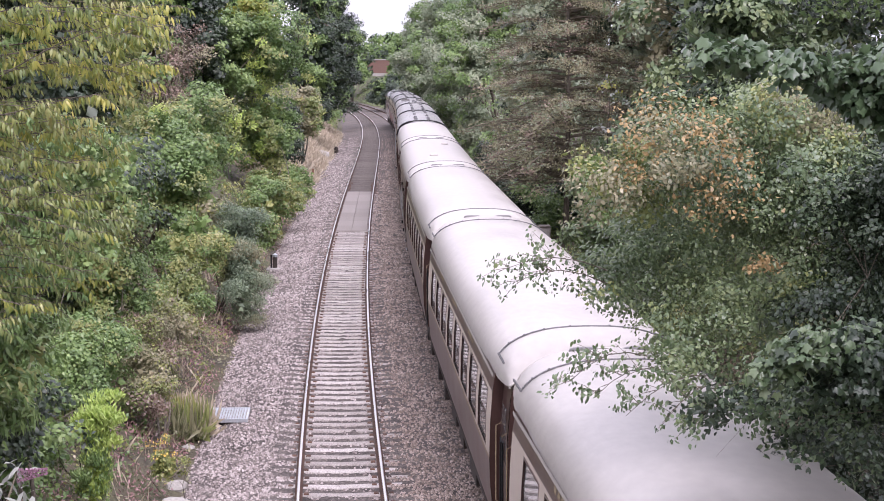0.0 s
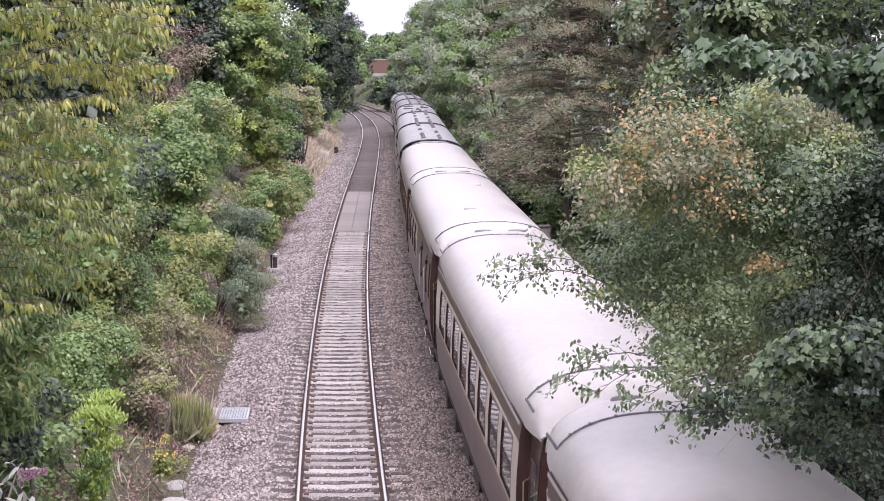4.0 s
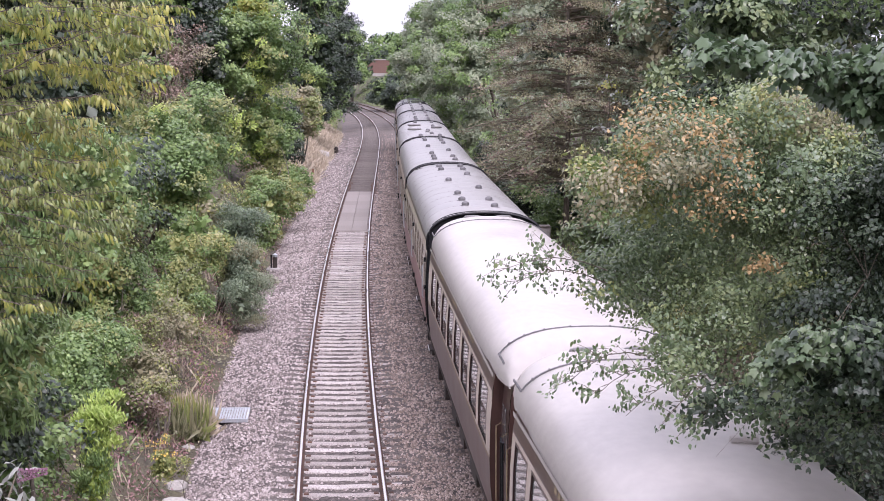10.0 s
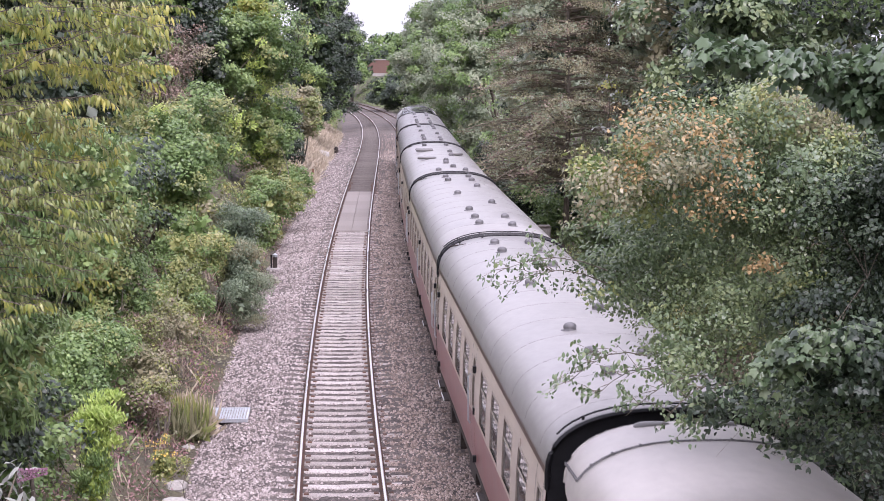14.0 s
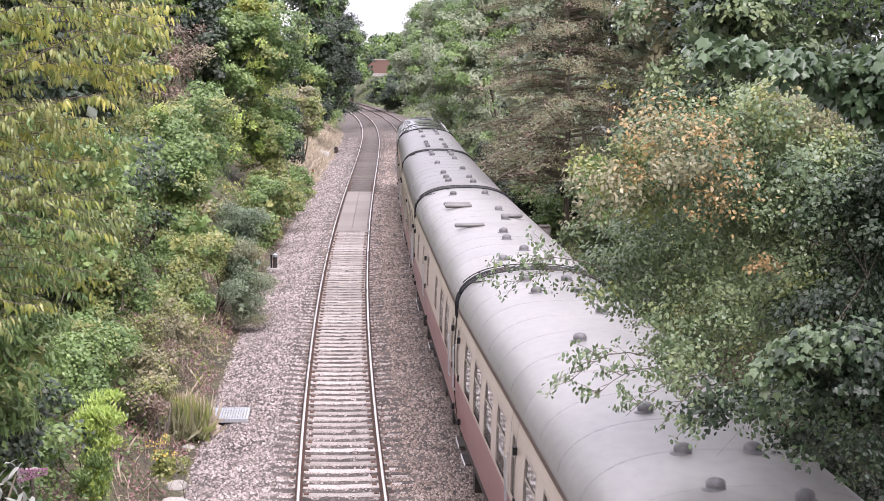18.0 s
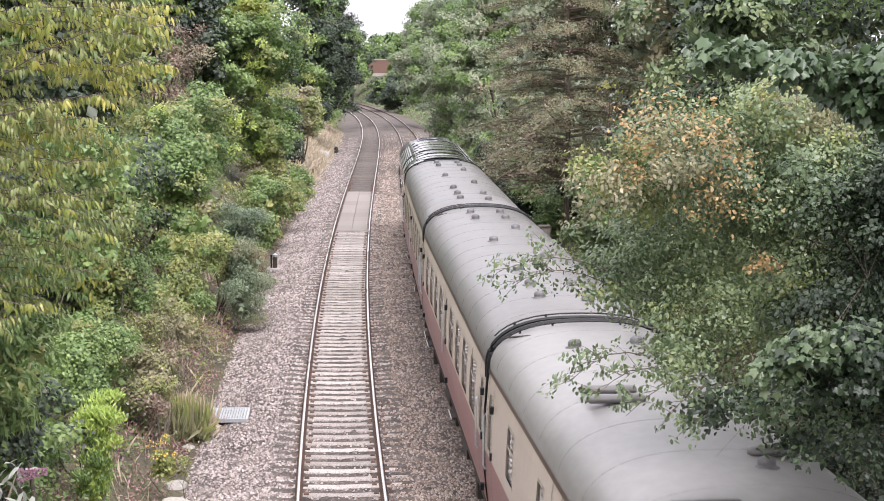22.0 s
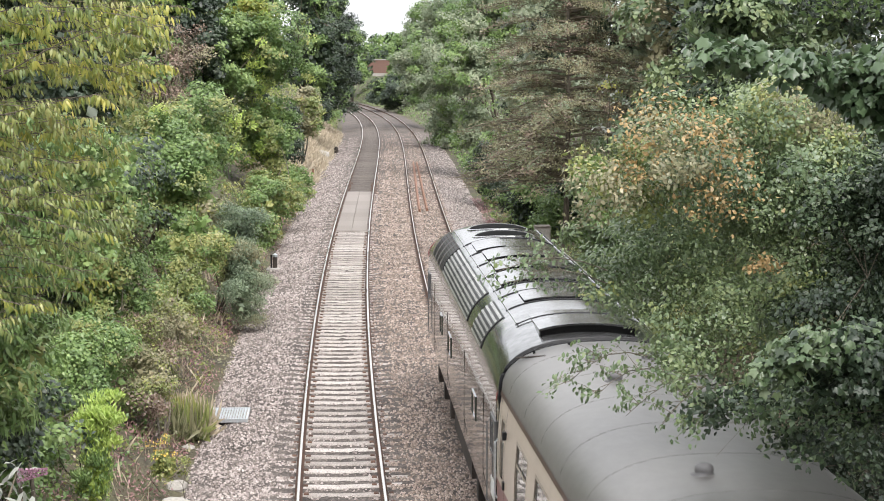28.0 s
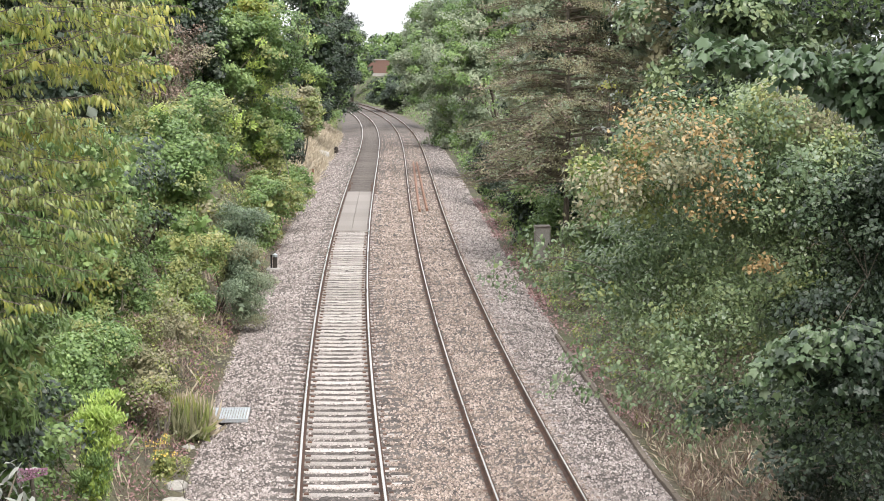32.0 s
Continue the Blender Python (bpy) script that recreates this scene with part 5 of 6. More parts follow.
plant("ash_sapling", "green sapling with long drooping leaves on the bank", T, (-6.4, 22.5), [(-5.2, 22, 5.2, 0.9, 0.9, 0.5), (-4.8, 22.5, 4.5, 0.55, 0.8, 0.5), (-5.3, 22, 3.9, 0.9, 0.9, 0.55)], [("midgreen", 0.2), ("green", 0.8)], "lance", 0.13, 430, 20, 0.2, 0.8, 0.04, 4, 30, seed=12, fill=0.25, core=0.6)
plant("laurel_bush", "dense dark green bush low on the bank", S, (-5.8, 27), [(-6.05, 26.5, 3.0, 1.0, 1.6, 1.1), (-6.45, 29.5, 2.0, 0.85, 1.6, 1.1)], [("green", 0.85), ("dark", 0.15)], "oval", 0.1, 700, 15, 0.2, 0.7, 0.05, 6, 40, seed=13, stems=3, core=0.6)
plant("bramble_mound", "green bramble mound on the bank", S, (-6.9, 40), [(-6.7, 39, 1.6, 0.9, 1.5, 1.0), (-7.2, 43, 2.4, 1.0, 1.5, 1.1), (-6.6, 35, 2.0, 0.8, 1.4, 1.1), (-6.45, 32, 1.4, 0.6, 1.1, 0.9)], [("green", 0.8), ("midgreen", 0.2)], "diamond", 0.075, 800, 26, 0.17, 0.3, 0.03, 5, 40, seed=24, stems=3, core=0.5)
plant("scrub_bush", "olive-green scrub with yellowing leaves on the bank", S, (-7.0, 53), [(-6.7, 51, 1.3, 0.85, 1.6, 0.9), (-7.0, 55, 2.0, 0.85, 1.6, 1.0), (-6.6, 47.5, 1.0, 0.55, 1.3, 0.7)], [("midgreen", 0.7), ("green", 0.3)], "diamond", 0.08, 520, 26, 0.19, 0.1, 0.03, 5, 50, seed=26, stems=3, core=0.5)
plant("lime_bush", "bright lime-green feathery bush", S, (-5.8, 33.2), [(-5.4, 31.6, 1.75, 0.3, 0.5, 0.75), (-5.4, 31.4, 0.95, 0.34, 0.4, 0.6)], [("lime", 0.6), ("green", 0.4)], "lance", 0.085, 300, 28, 0.12, -1.6, 0.02, 3, 12, seed=14, stems=3)
plant("young_tree", "green young tree behind the yellowing one", T, (-9.2, 44), [(-7.6, 43, 4.6, 1.7, 2.5, 1.6), (-7.9, 44, 3.0, 1.5, 2.5, 1.6)], [("midgreen", 0.35), ("green", 0.5), ("dark", 0.15)], "diamond", 0.11, 700, 26, 0.24, 0.5, 0.1, 6, 50, seed=15)
plant("mid_shrub", "mixed green shrub with yellowing tips", S, (-8.6, 60), [(-7.9, 60, 3.6, 1.6, 2.4, 1.6), (-7.2, 58, 2.2, 1.2, 2, 1.3)], [("green", 0.5), ("midgreen", 0.35), ("olive", 0.15)], "diamond", 0.12, 640, 26, 0.25, 0.3, 0.08, 6, 50, seed=16, stems=3)
plant("mid_shrub", "tall green shrub on the bank", S, (-9.6, 70), [(-8.6, 69, 4.4, 1.8, 2.8, 1.8), (-9.2, 66, 4.5, 1.3, 2, 1.0)], [("green", 0.6), ("midgreen", 0.3), ("lime", 0.1)], "diamond", 0.12, 760, 26, 0.25, 0.3, 0.08, 6, 50, seed=17, stems=3)
plant("willow_shrub", "soft blue-green shrub at the foot of the bank", S, (-6.4, 58.5), [(-5.55, 57.0, 0.55, 0.75, 0.9, 0.9), (-5.75, 58, 1.4, 0.85, 1, 1.0), (-5.9, 59, 2.3, 0.8, 1.1, 1.0)], [("teal", 0.5), ("soft", 0.3), ("olive", 0.2)], "lance", 0.09, 620, 32, 0.2, -0.8, 0.03, 5, 40, seed=18, stems=4, core=0.4)
plant("olive_shrub", "olive scrubby shrub with dry stems", S, (-5.6, 39.5), [(-5.85, 39.5, 0.9, 0.55, 0.9, 0.75), (-6.15, 41.5, 1.3, 0.65, 1, 0.8), (-6.2, 46, 1.2, 0.6, 1.4, 0.9)], [("olive", 0.5), ("midgreen", 0.35), ("brown", 0.15)], "diamond", 0.065, 520, 24, 0.2, -0.1, 0.03, 5, 60, seed=19, stems=4, core=0.4)
plant("dead_shrub", "brown dead shrub with bare twigs", S, (-11.0, 76), [(-9.8, 75, 7.0, 1.2, 1.6, 2.0)], [("brown", 0.7), ("olive", 0.3)], "diamond", 0.09, 260, 12, 0.3, 0.1, 0.06, 12, 320, seed=20, stems=3, core=0.1)
plant("field_maple", "tall green tree with yellow-tinged crown", T, (-10.6, 96), [(-8.9, 95, 7.2, 2.5, 3.2, 2.9), (-8.6, 96, 3.6, 1.9, 2.6, 2.4), (-10.6, 98, 10.5, 2.6, 3, 2.8)], [("green", 0.68), ("midgreen", 0.2), ("lime", 0.12)], "diamond", 0.15, 1700, 30, 0.26, 0.3, 0.2, 6, 30, seed=21, core=0.9, patches=[([(-9.0, 93.5, 9.3, 1.8, 1.5, 0.8)], "yellowgreen", 60, 26, 0.3)])
plant("elder_bush", "green bush at the foot of the bank", S, (-7.4, 82), [(-6.6, 80, 1.4, 1.1, 2.6, 1.3), (-7.0, 88, 1.3, 1.1, 3, 1.4), (-7.5, 96, 1.2, 1.1, 3, 1.3), (-6.7, 72, 1.5, 1.0, 2.5, 1.2)], [("midgreen", 0.5), ("green", 0.5)], "diamond", 0.12, 620, 26, 0.24, 0.2, 0.05, 6, 60, seed=23, stems=3, core=0.5)
plant("dark_tree", "dark green tree hanging over the cess", T, (-9.6, 112), [(-8.9, 110, 2.6, 1.2, 2.6, 2.6)], [("dark", 0.7), ("green", 0.3)], "diamond", 0.14, 520, 34, 0.28, 0.4, 0.12, 5, 30, seed=22)
for i, (xx, yy, zz, rx, rz) in enumerate(((-9.5, 158, 6.5, 2.1, 6.0), (-10.0, 185, 7.5, 2.8, 7.5), (-10.8, 215, 6.5, 2.6, 7.0))):
    plant("tall_tree", "tall dark green tree beside the line", T, (xx - 2.5, yy), [(xx, yy, zz, rx, 5, rz * 0.6), (xx - 0.6, yy, zz + rz * 0.55, rx * 0.85, 4, rz * 0.5), (xx - 0.2, yy, zz - rz * 0.5, rx * 0.8, 4, rz * 0.5)],
          [("dark", 0.65), ("green", 0.35)], "diamond", 0.22, 850, 32, 0.42, 0.5, 0.28, 7, 30, group="tall trees", seed=30 + i)
plant("russet_shrub", "russet and straw-coloured shrub by the dry grass", S, (-8.9, 128), [(-8.3, 127, 3.6, 0.9, 2.4, 1.7)], [("olive", 0.6), ("midgreen", 0.4)], "diamond", 0.18, 240, 20, 0.3, 0.2, 0.06, 5, 40, seed=25, stems=3)
for i, (xx, yy, zz, rr, leaf) in enumerate(((-12.5, 52, 8.5, 2.6, "dark"), (-10.8, 62, 9.6, 2.4, "midgreen"), (-13.5, 74, 9.8, 3.2, "dark"), (-15.5, 84, 7.5, 3.4, "midgreen"), (-13.2, 108, 11, 3.6, "green"), (-19, 90, 10, 4.0, "dark"), (-13.0, 134, 10, 3.6, "dark"), (-12.2, 40, 7.5, 2.4, "green"), (-12.0, 92, 9.6, 2.4, "dark"), (-9.8, 50, 8.3, 1.8, "dark"), (-13.2, 120, 11.5, 3.2, "green"))):
    plant("bank_tree", "leafy tree on top of the cutting", T, (xx - 1, yy), [(xx, yy, zz, rr, rr * 1.2, rr * 1.1), (xx + 0.6, yy, zz - rr, rr * 0.9, rr, rr * 0.9)],
          [(leaf, 0.7), ("green", 0.3)], "diamond", 0.12 + yy * 0.0011, 560, 24, 0.26 + yy * 0.001, 0.3, 0.2, 5, 25, core=1.0, group="trees on the cutting", seed=40 + i)
undergrowth("bramble_bank", "tangled green brambles and ivy over the bank", -11, -3.7, 24, 90, "green", "diamond", 26000, 0.105, 0.75, seed=3, dens=1.3)
undergrowth("dry_scrub", "dry reddish-brown stems and dead leaves on the bank", -5.6, -3.0, 30, 64, "redstem", "lance", 13000, 0.09, 0.35, seed=4)
undergrowth("weeds", "olive scrubby weeds over the foot of the bank", -6.6, -3.7, 30, 64, "midgreen", "oval", 11000, 0.065, 0.6, seed=14)
undergrowth("dry_scrub", "straw-coloured dry scrub mixed in the bank", -6.0, -3.2, 30, 66, "straw", "blade", 1200, 0.008, 0.45, lean=1.6, seed=5)
undergrowth("dry_grass", "pale dry grass along the cess", -7.6, -2.85, 103, 198, "straw", "blade", 52000, 0.04, 0.65, lean=1.2, seed=6)
undergrowth("weeds", "mixed weeds at the edge of the ballast", -4.6, -2.75, 30, 100, "olive", "oval", 11000, 0.07, 0.4, seed=7)
undergrowth("leaf_litter", "brown dead leaves and stems at the edge of the ballast", -4.6, -2.8, 30, 100, "redstem", "oval", 9000, 0.07, 0.25, seed=9)
undergrowth("weeds", "green weeds at the foot of the bank", -5.4, -3.1, 44, 110, "midgreen", "oval", 9000, 0.09, 0.6, seed=10)
undergrowth("distant_brambles", "dense low greenery on the far bank", -11, -7.2, 85, 200, "midgreen", "diamond", 11000, 0.18, 1.4, seed=8)
undergrowth("distant_brambles", "dense low greenery on the far bank", -11, -3.4, 198, 430, "midgreen", "diamond", 20000, 0.2, 1.6, seed=18)


def grass_tuft(x, y, n, h, leaf, label, seed, wide=0.2):
    r = np.random.default_rng(seed)
    a = r.uniform(0, 6.28, n)
    pos = np.stack([x + r.normal(0, wide, n), y + r.normal(0, wide * 1.2, n), np.full(n, ground_at(x, y) - 0.03)], -1)
    lean = r.uniform(0.1, 1.5, n)
    axis = np.stack([np.cos(a) * lean, np.sin(a) * lean, np.ones(n)], -1)
    out = np.stack([-np.cos(a), -np.sin(a), 0.4 + 0 * a], -1)
    v, f = leaf_geo(pos, axis, out, h * r.uniform(0.35, 1.15, n) / np.sqrt(1 + 0.4 * lean ** 2), "blade")
    v = v.reshape(n, 4, 3)
    v[:, 2] -= (v[:, 1] - v[:, 0]) * 0.6
    v[:, 1] = v[:, 0] + (v[:, 1] - v[:, 0]) * 0.35
    v[:, 3, 2] -= 0.22 * h * lean
    tagged(part("grass_tuft", mesh_np("grass_tuft", v.reshape(-1, 3), f), LEAF[leaf]), label, "grass", group="grass tufts", kind="stuff")


grass_tuft(-5.3, 41.6, 2300, 0.85, "straw", "tall straw-yellow grass tuft by the ballast", 1, 0.19)
grass_tuft(-5.32, 41.3, 1700, 0.85, "midgreen", "tall yellow-green grass tuft by the ballast", 2, 0.19)
grass_tuft(-5.4, 41.2, 1200, 0.75, "olive", "tall olive grass tuft by the ballast", 22, 0.24)
grass_tuft(-7.0, 66.5, 400, 0.9, "olive", "pale seeding grass among the shrubs", 3)
grass_tuft(-7.0, 65.0, 400, 0.9, "midgreen", "pale seeding grass among the shrubs", 4)
plant("ragwort", "yellow-flowered ragwort at the bank's foot", S, (-4.75, 35.0), [(-4.85, 35.0, 0.45, 0.35, 0.4, 0.5)], [("midgreen", 1.0)], "oval", 0.04, 110, 9, 0.06, -0.6, 0.012, 4, 14, seed=51, stems=4, patches=[([(-4.85, 35.0, 0.7, 0.35, 0.4, 0.3)], "yellow", 40, 3, 0.04)])


def buddleia():
    """Arching stems with long pale leaves and two pink flower spikes, close to the bridge."""
    r = np.random.default_rng(5)
    th = tagged(new("buddleia"), "buddleia with a fading pink flower spike and pale leaves", "shrub")
    base = Vector((-3.55, 13.2, ground_at(-3.6, 13.2) - 0.1))
    for tip, bend, bloom in (((-2.96, 14.0, 4.77), 0.7, True), ((-2.9, 13.9, 4.62), 0.4, False), ((-3.1, 13.9, 4.7), 0.5, False)):
        tip = Vector(tip)
        pts = [base.lerp(tip, q) + Vector((-0.25 * math.sin(q * 3.1), 0, bend * 0.5 * math.sin(q * 3.1) * q)) for q in (0, 0.2, 0.4, 0.6, 0.8, 0.92, 1)]
        part("stem", Geo().tube(pts, [0.03, 0.027, 0.023, 0.018, 0.012, 0.009, 0.006], 6), M["twig"], th)
        # flower spike
        n = 420 if bloom else 0
        q = r.random(n)
        way = Vector((0.9, 0.1, 0.12)).normalized()
        a = r.uniform(0, 6.28, n)
        rad = 0.034 * (1 - 0.8 * q) + 0.004
        p = np.array(tip) + np.outer(q * 0.2, np.array(way)) + np.stack([0 * q, np.cos(a) * rad, np.sin(a) * rad], -1)
        o = np.stack([0.3 + 0 * q, np.cos(a), np.sin(a)], -1)
        v, f = leaf_geo(p, o + r.normal(size=(n, 3)) * 0.4, np.cross(o, r.normal(size=(n, 3))), np.full(n, 0.018), "diamond")
        if bloom:
            tagged(part("flower_spike", mesh_np("flower_spike", v, f), LEAF["pink"], th, "fading pink flower spike"), kind="stuff")
        n = 46
        q = r.integers(2, 7, n)
        p = np.array([pts[i] for i in q]) + r.normal(size=(n, 3)) * 0.04
        ax = r.normal(size=(n, 3)) * np.array([1, 0.7, 0.5]) + np.array([0.1, 0, -0.35])
        v, f = leaf_geo(p, ax, r.normal(size=(n, 3)) * 0.4 + np.array([0, 0, 1]), r.uniform(0.09, 0.16, n), "lance")
        tagged(part("foliage", mesh_np("foliage", v, f), LEAF["pale"], th), kind="stuff")


buddleia()

# ---------------------------------------------------------------- right bank
plant("sycamore", "sycamore with large lobed leaves overhanging the track", T, (6.8, 14.5), [(2.15, 15.6, 7.7, 0.35, 0.4, 0.08), (2.8, 15.6, 7.6, 0.55, 0.5, 0.15), (3.5, 15.8, 7.42, 0.65, 0.7, 0.33)],
      [("maple", 1.0)], "maple", 0.1, 300, 9, 0.14, 0.9, 0.02, 3, 14, seed=61, fill=0.25, core=0.3, tip=(5.6, 14.6, 8.6))
# Lower boughs as a second plant; their shade is put into the leaf colour.
plant("sycamore", "lower sycamore boughs with leaf colour darkened for the hazel's shade", T, (6.4, 16.2), [(3.2, 15.8, 5.25, 0.85, 0.7, 0.38)], [("dark", 0.45), ("maple", 0.55)], "maple", 0.08, 280, 9, 0.14, 0.9, 0.02, 3, 14, seed=60, fill=0.25, core=0.3, tip=(5.4, 16.2, 5.0))
plant("hazel_tree", "leafy hazel with patches of orange autumn leaves over the track", T, (6.6, 20.5), [(3.35, 20, 6.2, 1.95, 1.4, 1.1), (3.1, 19, 5.2, 1.5, 1.1, 0.6), (4.0, 20.6, 6.6, 1.5, 1.4, 1.1), (3.8, 20, 4.9, 1.3, 1.4, 0.7), (3.6, 18.6, 4.8, 1.45, 0.9, 0.4), (2.1, 19.6, 5.6, 0.95, 0.9, 0.7), (1.95, 20, 5.4, 0.75, 0.8, 0.5), (2.35, 19.5, 4.8, 0.75, 0.8, 0.42), (2.9, 19.5, 6.95, 1.15, 1.0, 0.55), (2.0, 17.2, 5.08, 0.55, 0.5, 0.3), (2.7, 17.1, 4.88, 0.65, 0.5, 0.3), (3.3, 16.8, 4.78, 0.5, 0.5, 0.26)],
      [("hazel", 0.72), ("midgreen", 0.13), ("olive", 0.15)], "oval", 0.05, 3400, 18, 0.12, 0.3, 0.014, 5, 60, seed=62, fill=0.3, core=0.5, tip=(6.0, 20.5, 8.5),
      patches=[([(2.3, 18.5, 6.75, 0.75, 0.35, 0.6), (2.6, 18.4, 6.4, 0.55, 0.3, 0.6), (2.0, 18.6, 7.0, 0.5, 0.3, 0.35)], "orange", 380, 3, 0.2), ([(2.2, 18.5, 6.7, 0.8, 0.35, 0.6), (1.6, 18.7, 6.5, 0.6, 0.3, 0.5)], "olive", 220, 8, 0.16), ([(2.85, 18.1, 5.8, 0.17, 0.15, 0.06)], "orange", 12, 10, 0.08), ([(1.7, 18.8, 6.5, 0.5, 0.25, 0.45)], "midgreen", 150, 10, 0.14), ([(1.3, 18.7, 6.6, 0.15, 0.2, 0.25)], "midgreen", 26, 5, 0.08)])
plant("thorn_sapling", "spindly sapling with few pale yellow leaves", T, (5.5, 60.2), [(5.05, 60, 6.3, 0.35, 0.4, 0.6), (4.5, 60, 5.2, 0.5, 0.4, 0.3)], [("pale", 0.6), ("yellowgreen", 0.4)], "diamond", 0.12, 26, 5, 0.15, 0.2, 0.03, 5, 40, seed=77, core=0.0)
# Only the top crowns show; unseen ones are added to shade the bank.
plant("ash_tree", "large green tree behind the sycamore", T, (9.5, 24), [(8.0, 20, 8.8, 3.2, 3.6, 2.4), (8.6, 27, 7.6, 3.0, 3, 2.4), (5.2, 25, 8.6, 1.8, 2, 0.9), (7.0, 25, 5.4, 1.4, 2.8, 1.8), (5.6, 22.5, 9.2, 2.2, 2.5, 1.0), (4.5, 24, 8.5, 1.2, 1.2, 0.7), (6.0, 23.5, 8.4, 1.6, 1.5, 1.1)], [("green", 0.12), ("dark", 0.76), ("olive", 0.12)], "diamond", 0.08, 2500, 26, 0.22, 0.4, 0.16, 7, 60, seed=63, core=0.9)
# Added tree wholly outside the view; its canopy shades the near roofs.
plant("beech_tree", "unseen spreading tree added to shade the near right side", T, (8.5, 12), [(6.8, 11, 8.0, 2.4, 4.0, 3.0), (7.0, 11.0, 9.7, 2.5, 2.4, 0.8), (6.4, 12.8, 9.3, 1.9, 1.5, 0.6), (6.9, 8.0, 10.2, 2.8, 2.6, 0.8)], [("green", 0.6), ("dark", 0.4)], "diamond", 0.2, 2200, 22, 0.3, 0.3, 0.2, 8, 40, seed=79, core=0.9)
# Added foliage outside the view; blocks sky light from the train's right side.
plant("yew", "unseen dark foliage added to block light from the right", T, (6.6, 13.5), [(5.75, 13.5, 5.6, 0.85, 2.6, 2.2), (5.9, 15.5, 3.2, 0.9, 2.6, 2.0), (5.8, 10.5, 4.6, 0.9, 2.4, 2.6), (6.4, 13.0, 8.0, 1.3, 3.0, 1.2)], [("dark", 1.0)], "diamond", 0.2, 1300, 22, 0.25, 0.3, 0.1, 5, 20, seed=58, core=1.0)
# Hazel's shade painted as dark leaves; crowns outside the view added to shade roofs.
plant("holm_oak", "shaded side of the hazel, with darkened leaf colour", T, (6.9, 20), [(3.75, 17.8, 6.3, 0.8, 0.6, 0.85), (3.75, 17.6, 5.35, 0.85, 0.6, 0.6), (3.55, 16.7, 4.78, 0.75, 0.5, 0.32), (3.25, 15.8, 4.88, 0.7, 0.5, 0.28), (2.6, 16.3, 4.92, 0.55, 0.4, 0.22), (2.9, 16.2, 4.62, 0.55, 0.5, 0.2), (3.5, 15.5, 4.56, 0.6, 0.5, 0.2), (2.3, 16.6, 4.76, 0.4, 0.4, 0.16), (4.1, 17.6, 4.78, 0.8, 0.9, 0.3), (4.2, 19.2, 4.75, 0.8, 0.9, 0.3), (3.65, 18.4, 4.68, 0.5, 0.8, 0.2), (4.3, 14.4, 4.95, 0.8, 1.2, 0.34), (4.4, 12.4, 5.2, 0.8, 1.2, 0.4), (4.95, 19.3, 6.0, 1.2, 0.9, 1.0)], [("dark", 0.75), ("maple", 0.25)], "oval", 0.058, 2300, 19, 0.14, 0.3, 0.03, 4, 30, seed=76)
# Added bush: blocks light from the bank, its own shade put into the leaves.
plant("holly_bush", "added bush with darkened leaves that shades the bank", S, (6.8, 25), [(6.1, 25, 4.8, 1.15, 2.2, 1.9), (6.3, 26, 2.2, 1.2, 2.2, 1.5)], [("dark", 1.0)], "diamond", 0.08, 650, 24, 0.17, 0.3, 0.05, 4, 20, seed=78, stems=2)
# Deep shade under the trees is put into this bush's leaf colour.
plant("dark_bush", "bush under the trees with leaf colour darkened for deep shade", S, (6.2, 30), [(5.5, 28.8, 1.6, 1.15, 1.6, 1.2), (6.5, 32, 2.6, 1.5, 2, 1.7)], [("dark", 1.0)], "diamond", 0.085, 600, 26, 0.18, 0.3, 0.05, 5, 40, seed=64, stems=3)
plant("hawthorn", "dense green hawthorn on the bank", S, (6.6, 45), [(5.4, 45, 2.6, 1.5, 2.4, 1.9), (6.0, 49, 3.4, 1.7, 2.4, 2.0), (5.6, 41, 3.2, 1.3, 1.8, 1.8)], [("hazel", 0.7), ("midgreen", 0.3)], "diamond", 0.1, 900, 28, 0.22, 0.3, 0.07, 7, 70, seed=65, stems=3)
plant("privet_bush", "green bush beside the relay cabinet", S, (5.4, 63), [(5.0, 62, 1.8, 1.2, 2.2, 1.7), (5.6, 67, 2.6, 1.3, 2.0, 2.0)], [("hazel", 0.6), ("green", 0.4)], "diamond", 0.13, 520, 26, 0.25, 0.3, 0.06, 5, 50, seed=66, stems=3)
tiered_tree("larch", "thinning brownish-olive tree with bare lower branches", (4.55, 75.0), 11.5, 4.1, 2.6, [("olive", 0.6), ("brown", 0.12), ("soft", 0.28)], 0.068, 120, 40, 67)
plant("ivy_bush", "dark ivy-clad bush at the foot of the bank", S, (4.3, 84), [(3.4, 83, 1.4, 1.2, 3, 1.8), (5.4, 79, 2.0, 1.8, 2, 2.2), (3.0, 92, 1.4, 1.1, 3, 1.8), (2.4, 104, 1.2, 1.0, 4, 1.7)], [("dark", 0.4), ("green", 0.6)], "diamond", 0.12, 1000, 32, 0.26, 0.3, 0.06, 6, 40, seed=68, stems=3)
plant("birch", "fresh green tree leaning over the far track", T, (3.8, 128), [(2.0, 127, 6.5, 2.2, 4, 3.2), (1.9, 128, 2.6, 1.7, 4.5, 2.4), (3.6, 130, 9.5, 2.5, 4, 3.0)], [("soft", 0.55), ("green", 0.45)], "diamond", 0.17, 1500, 28, 0.32, 0.3, 0.18, 7, 60, seed=69)
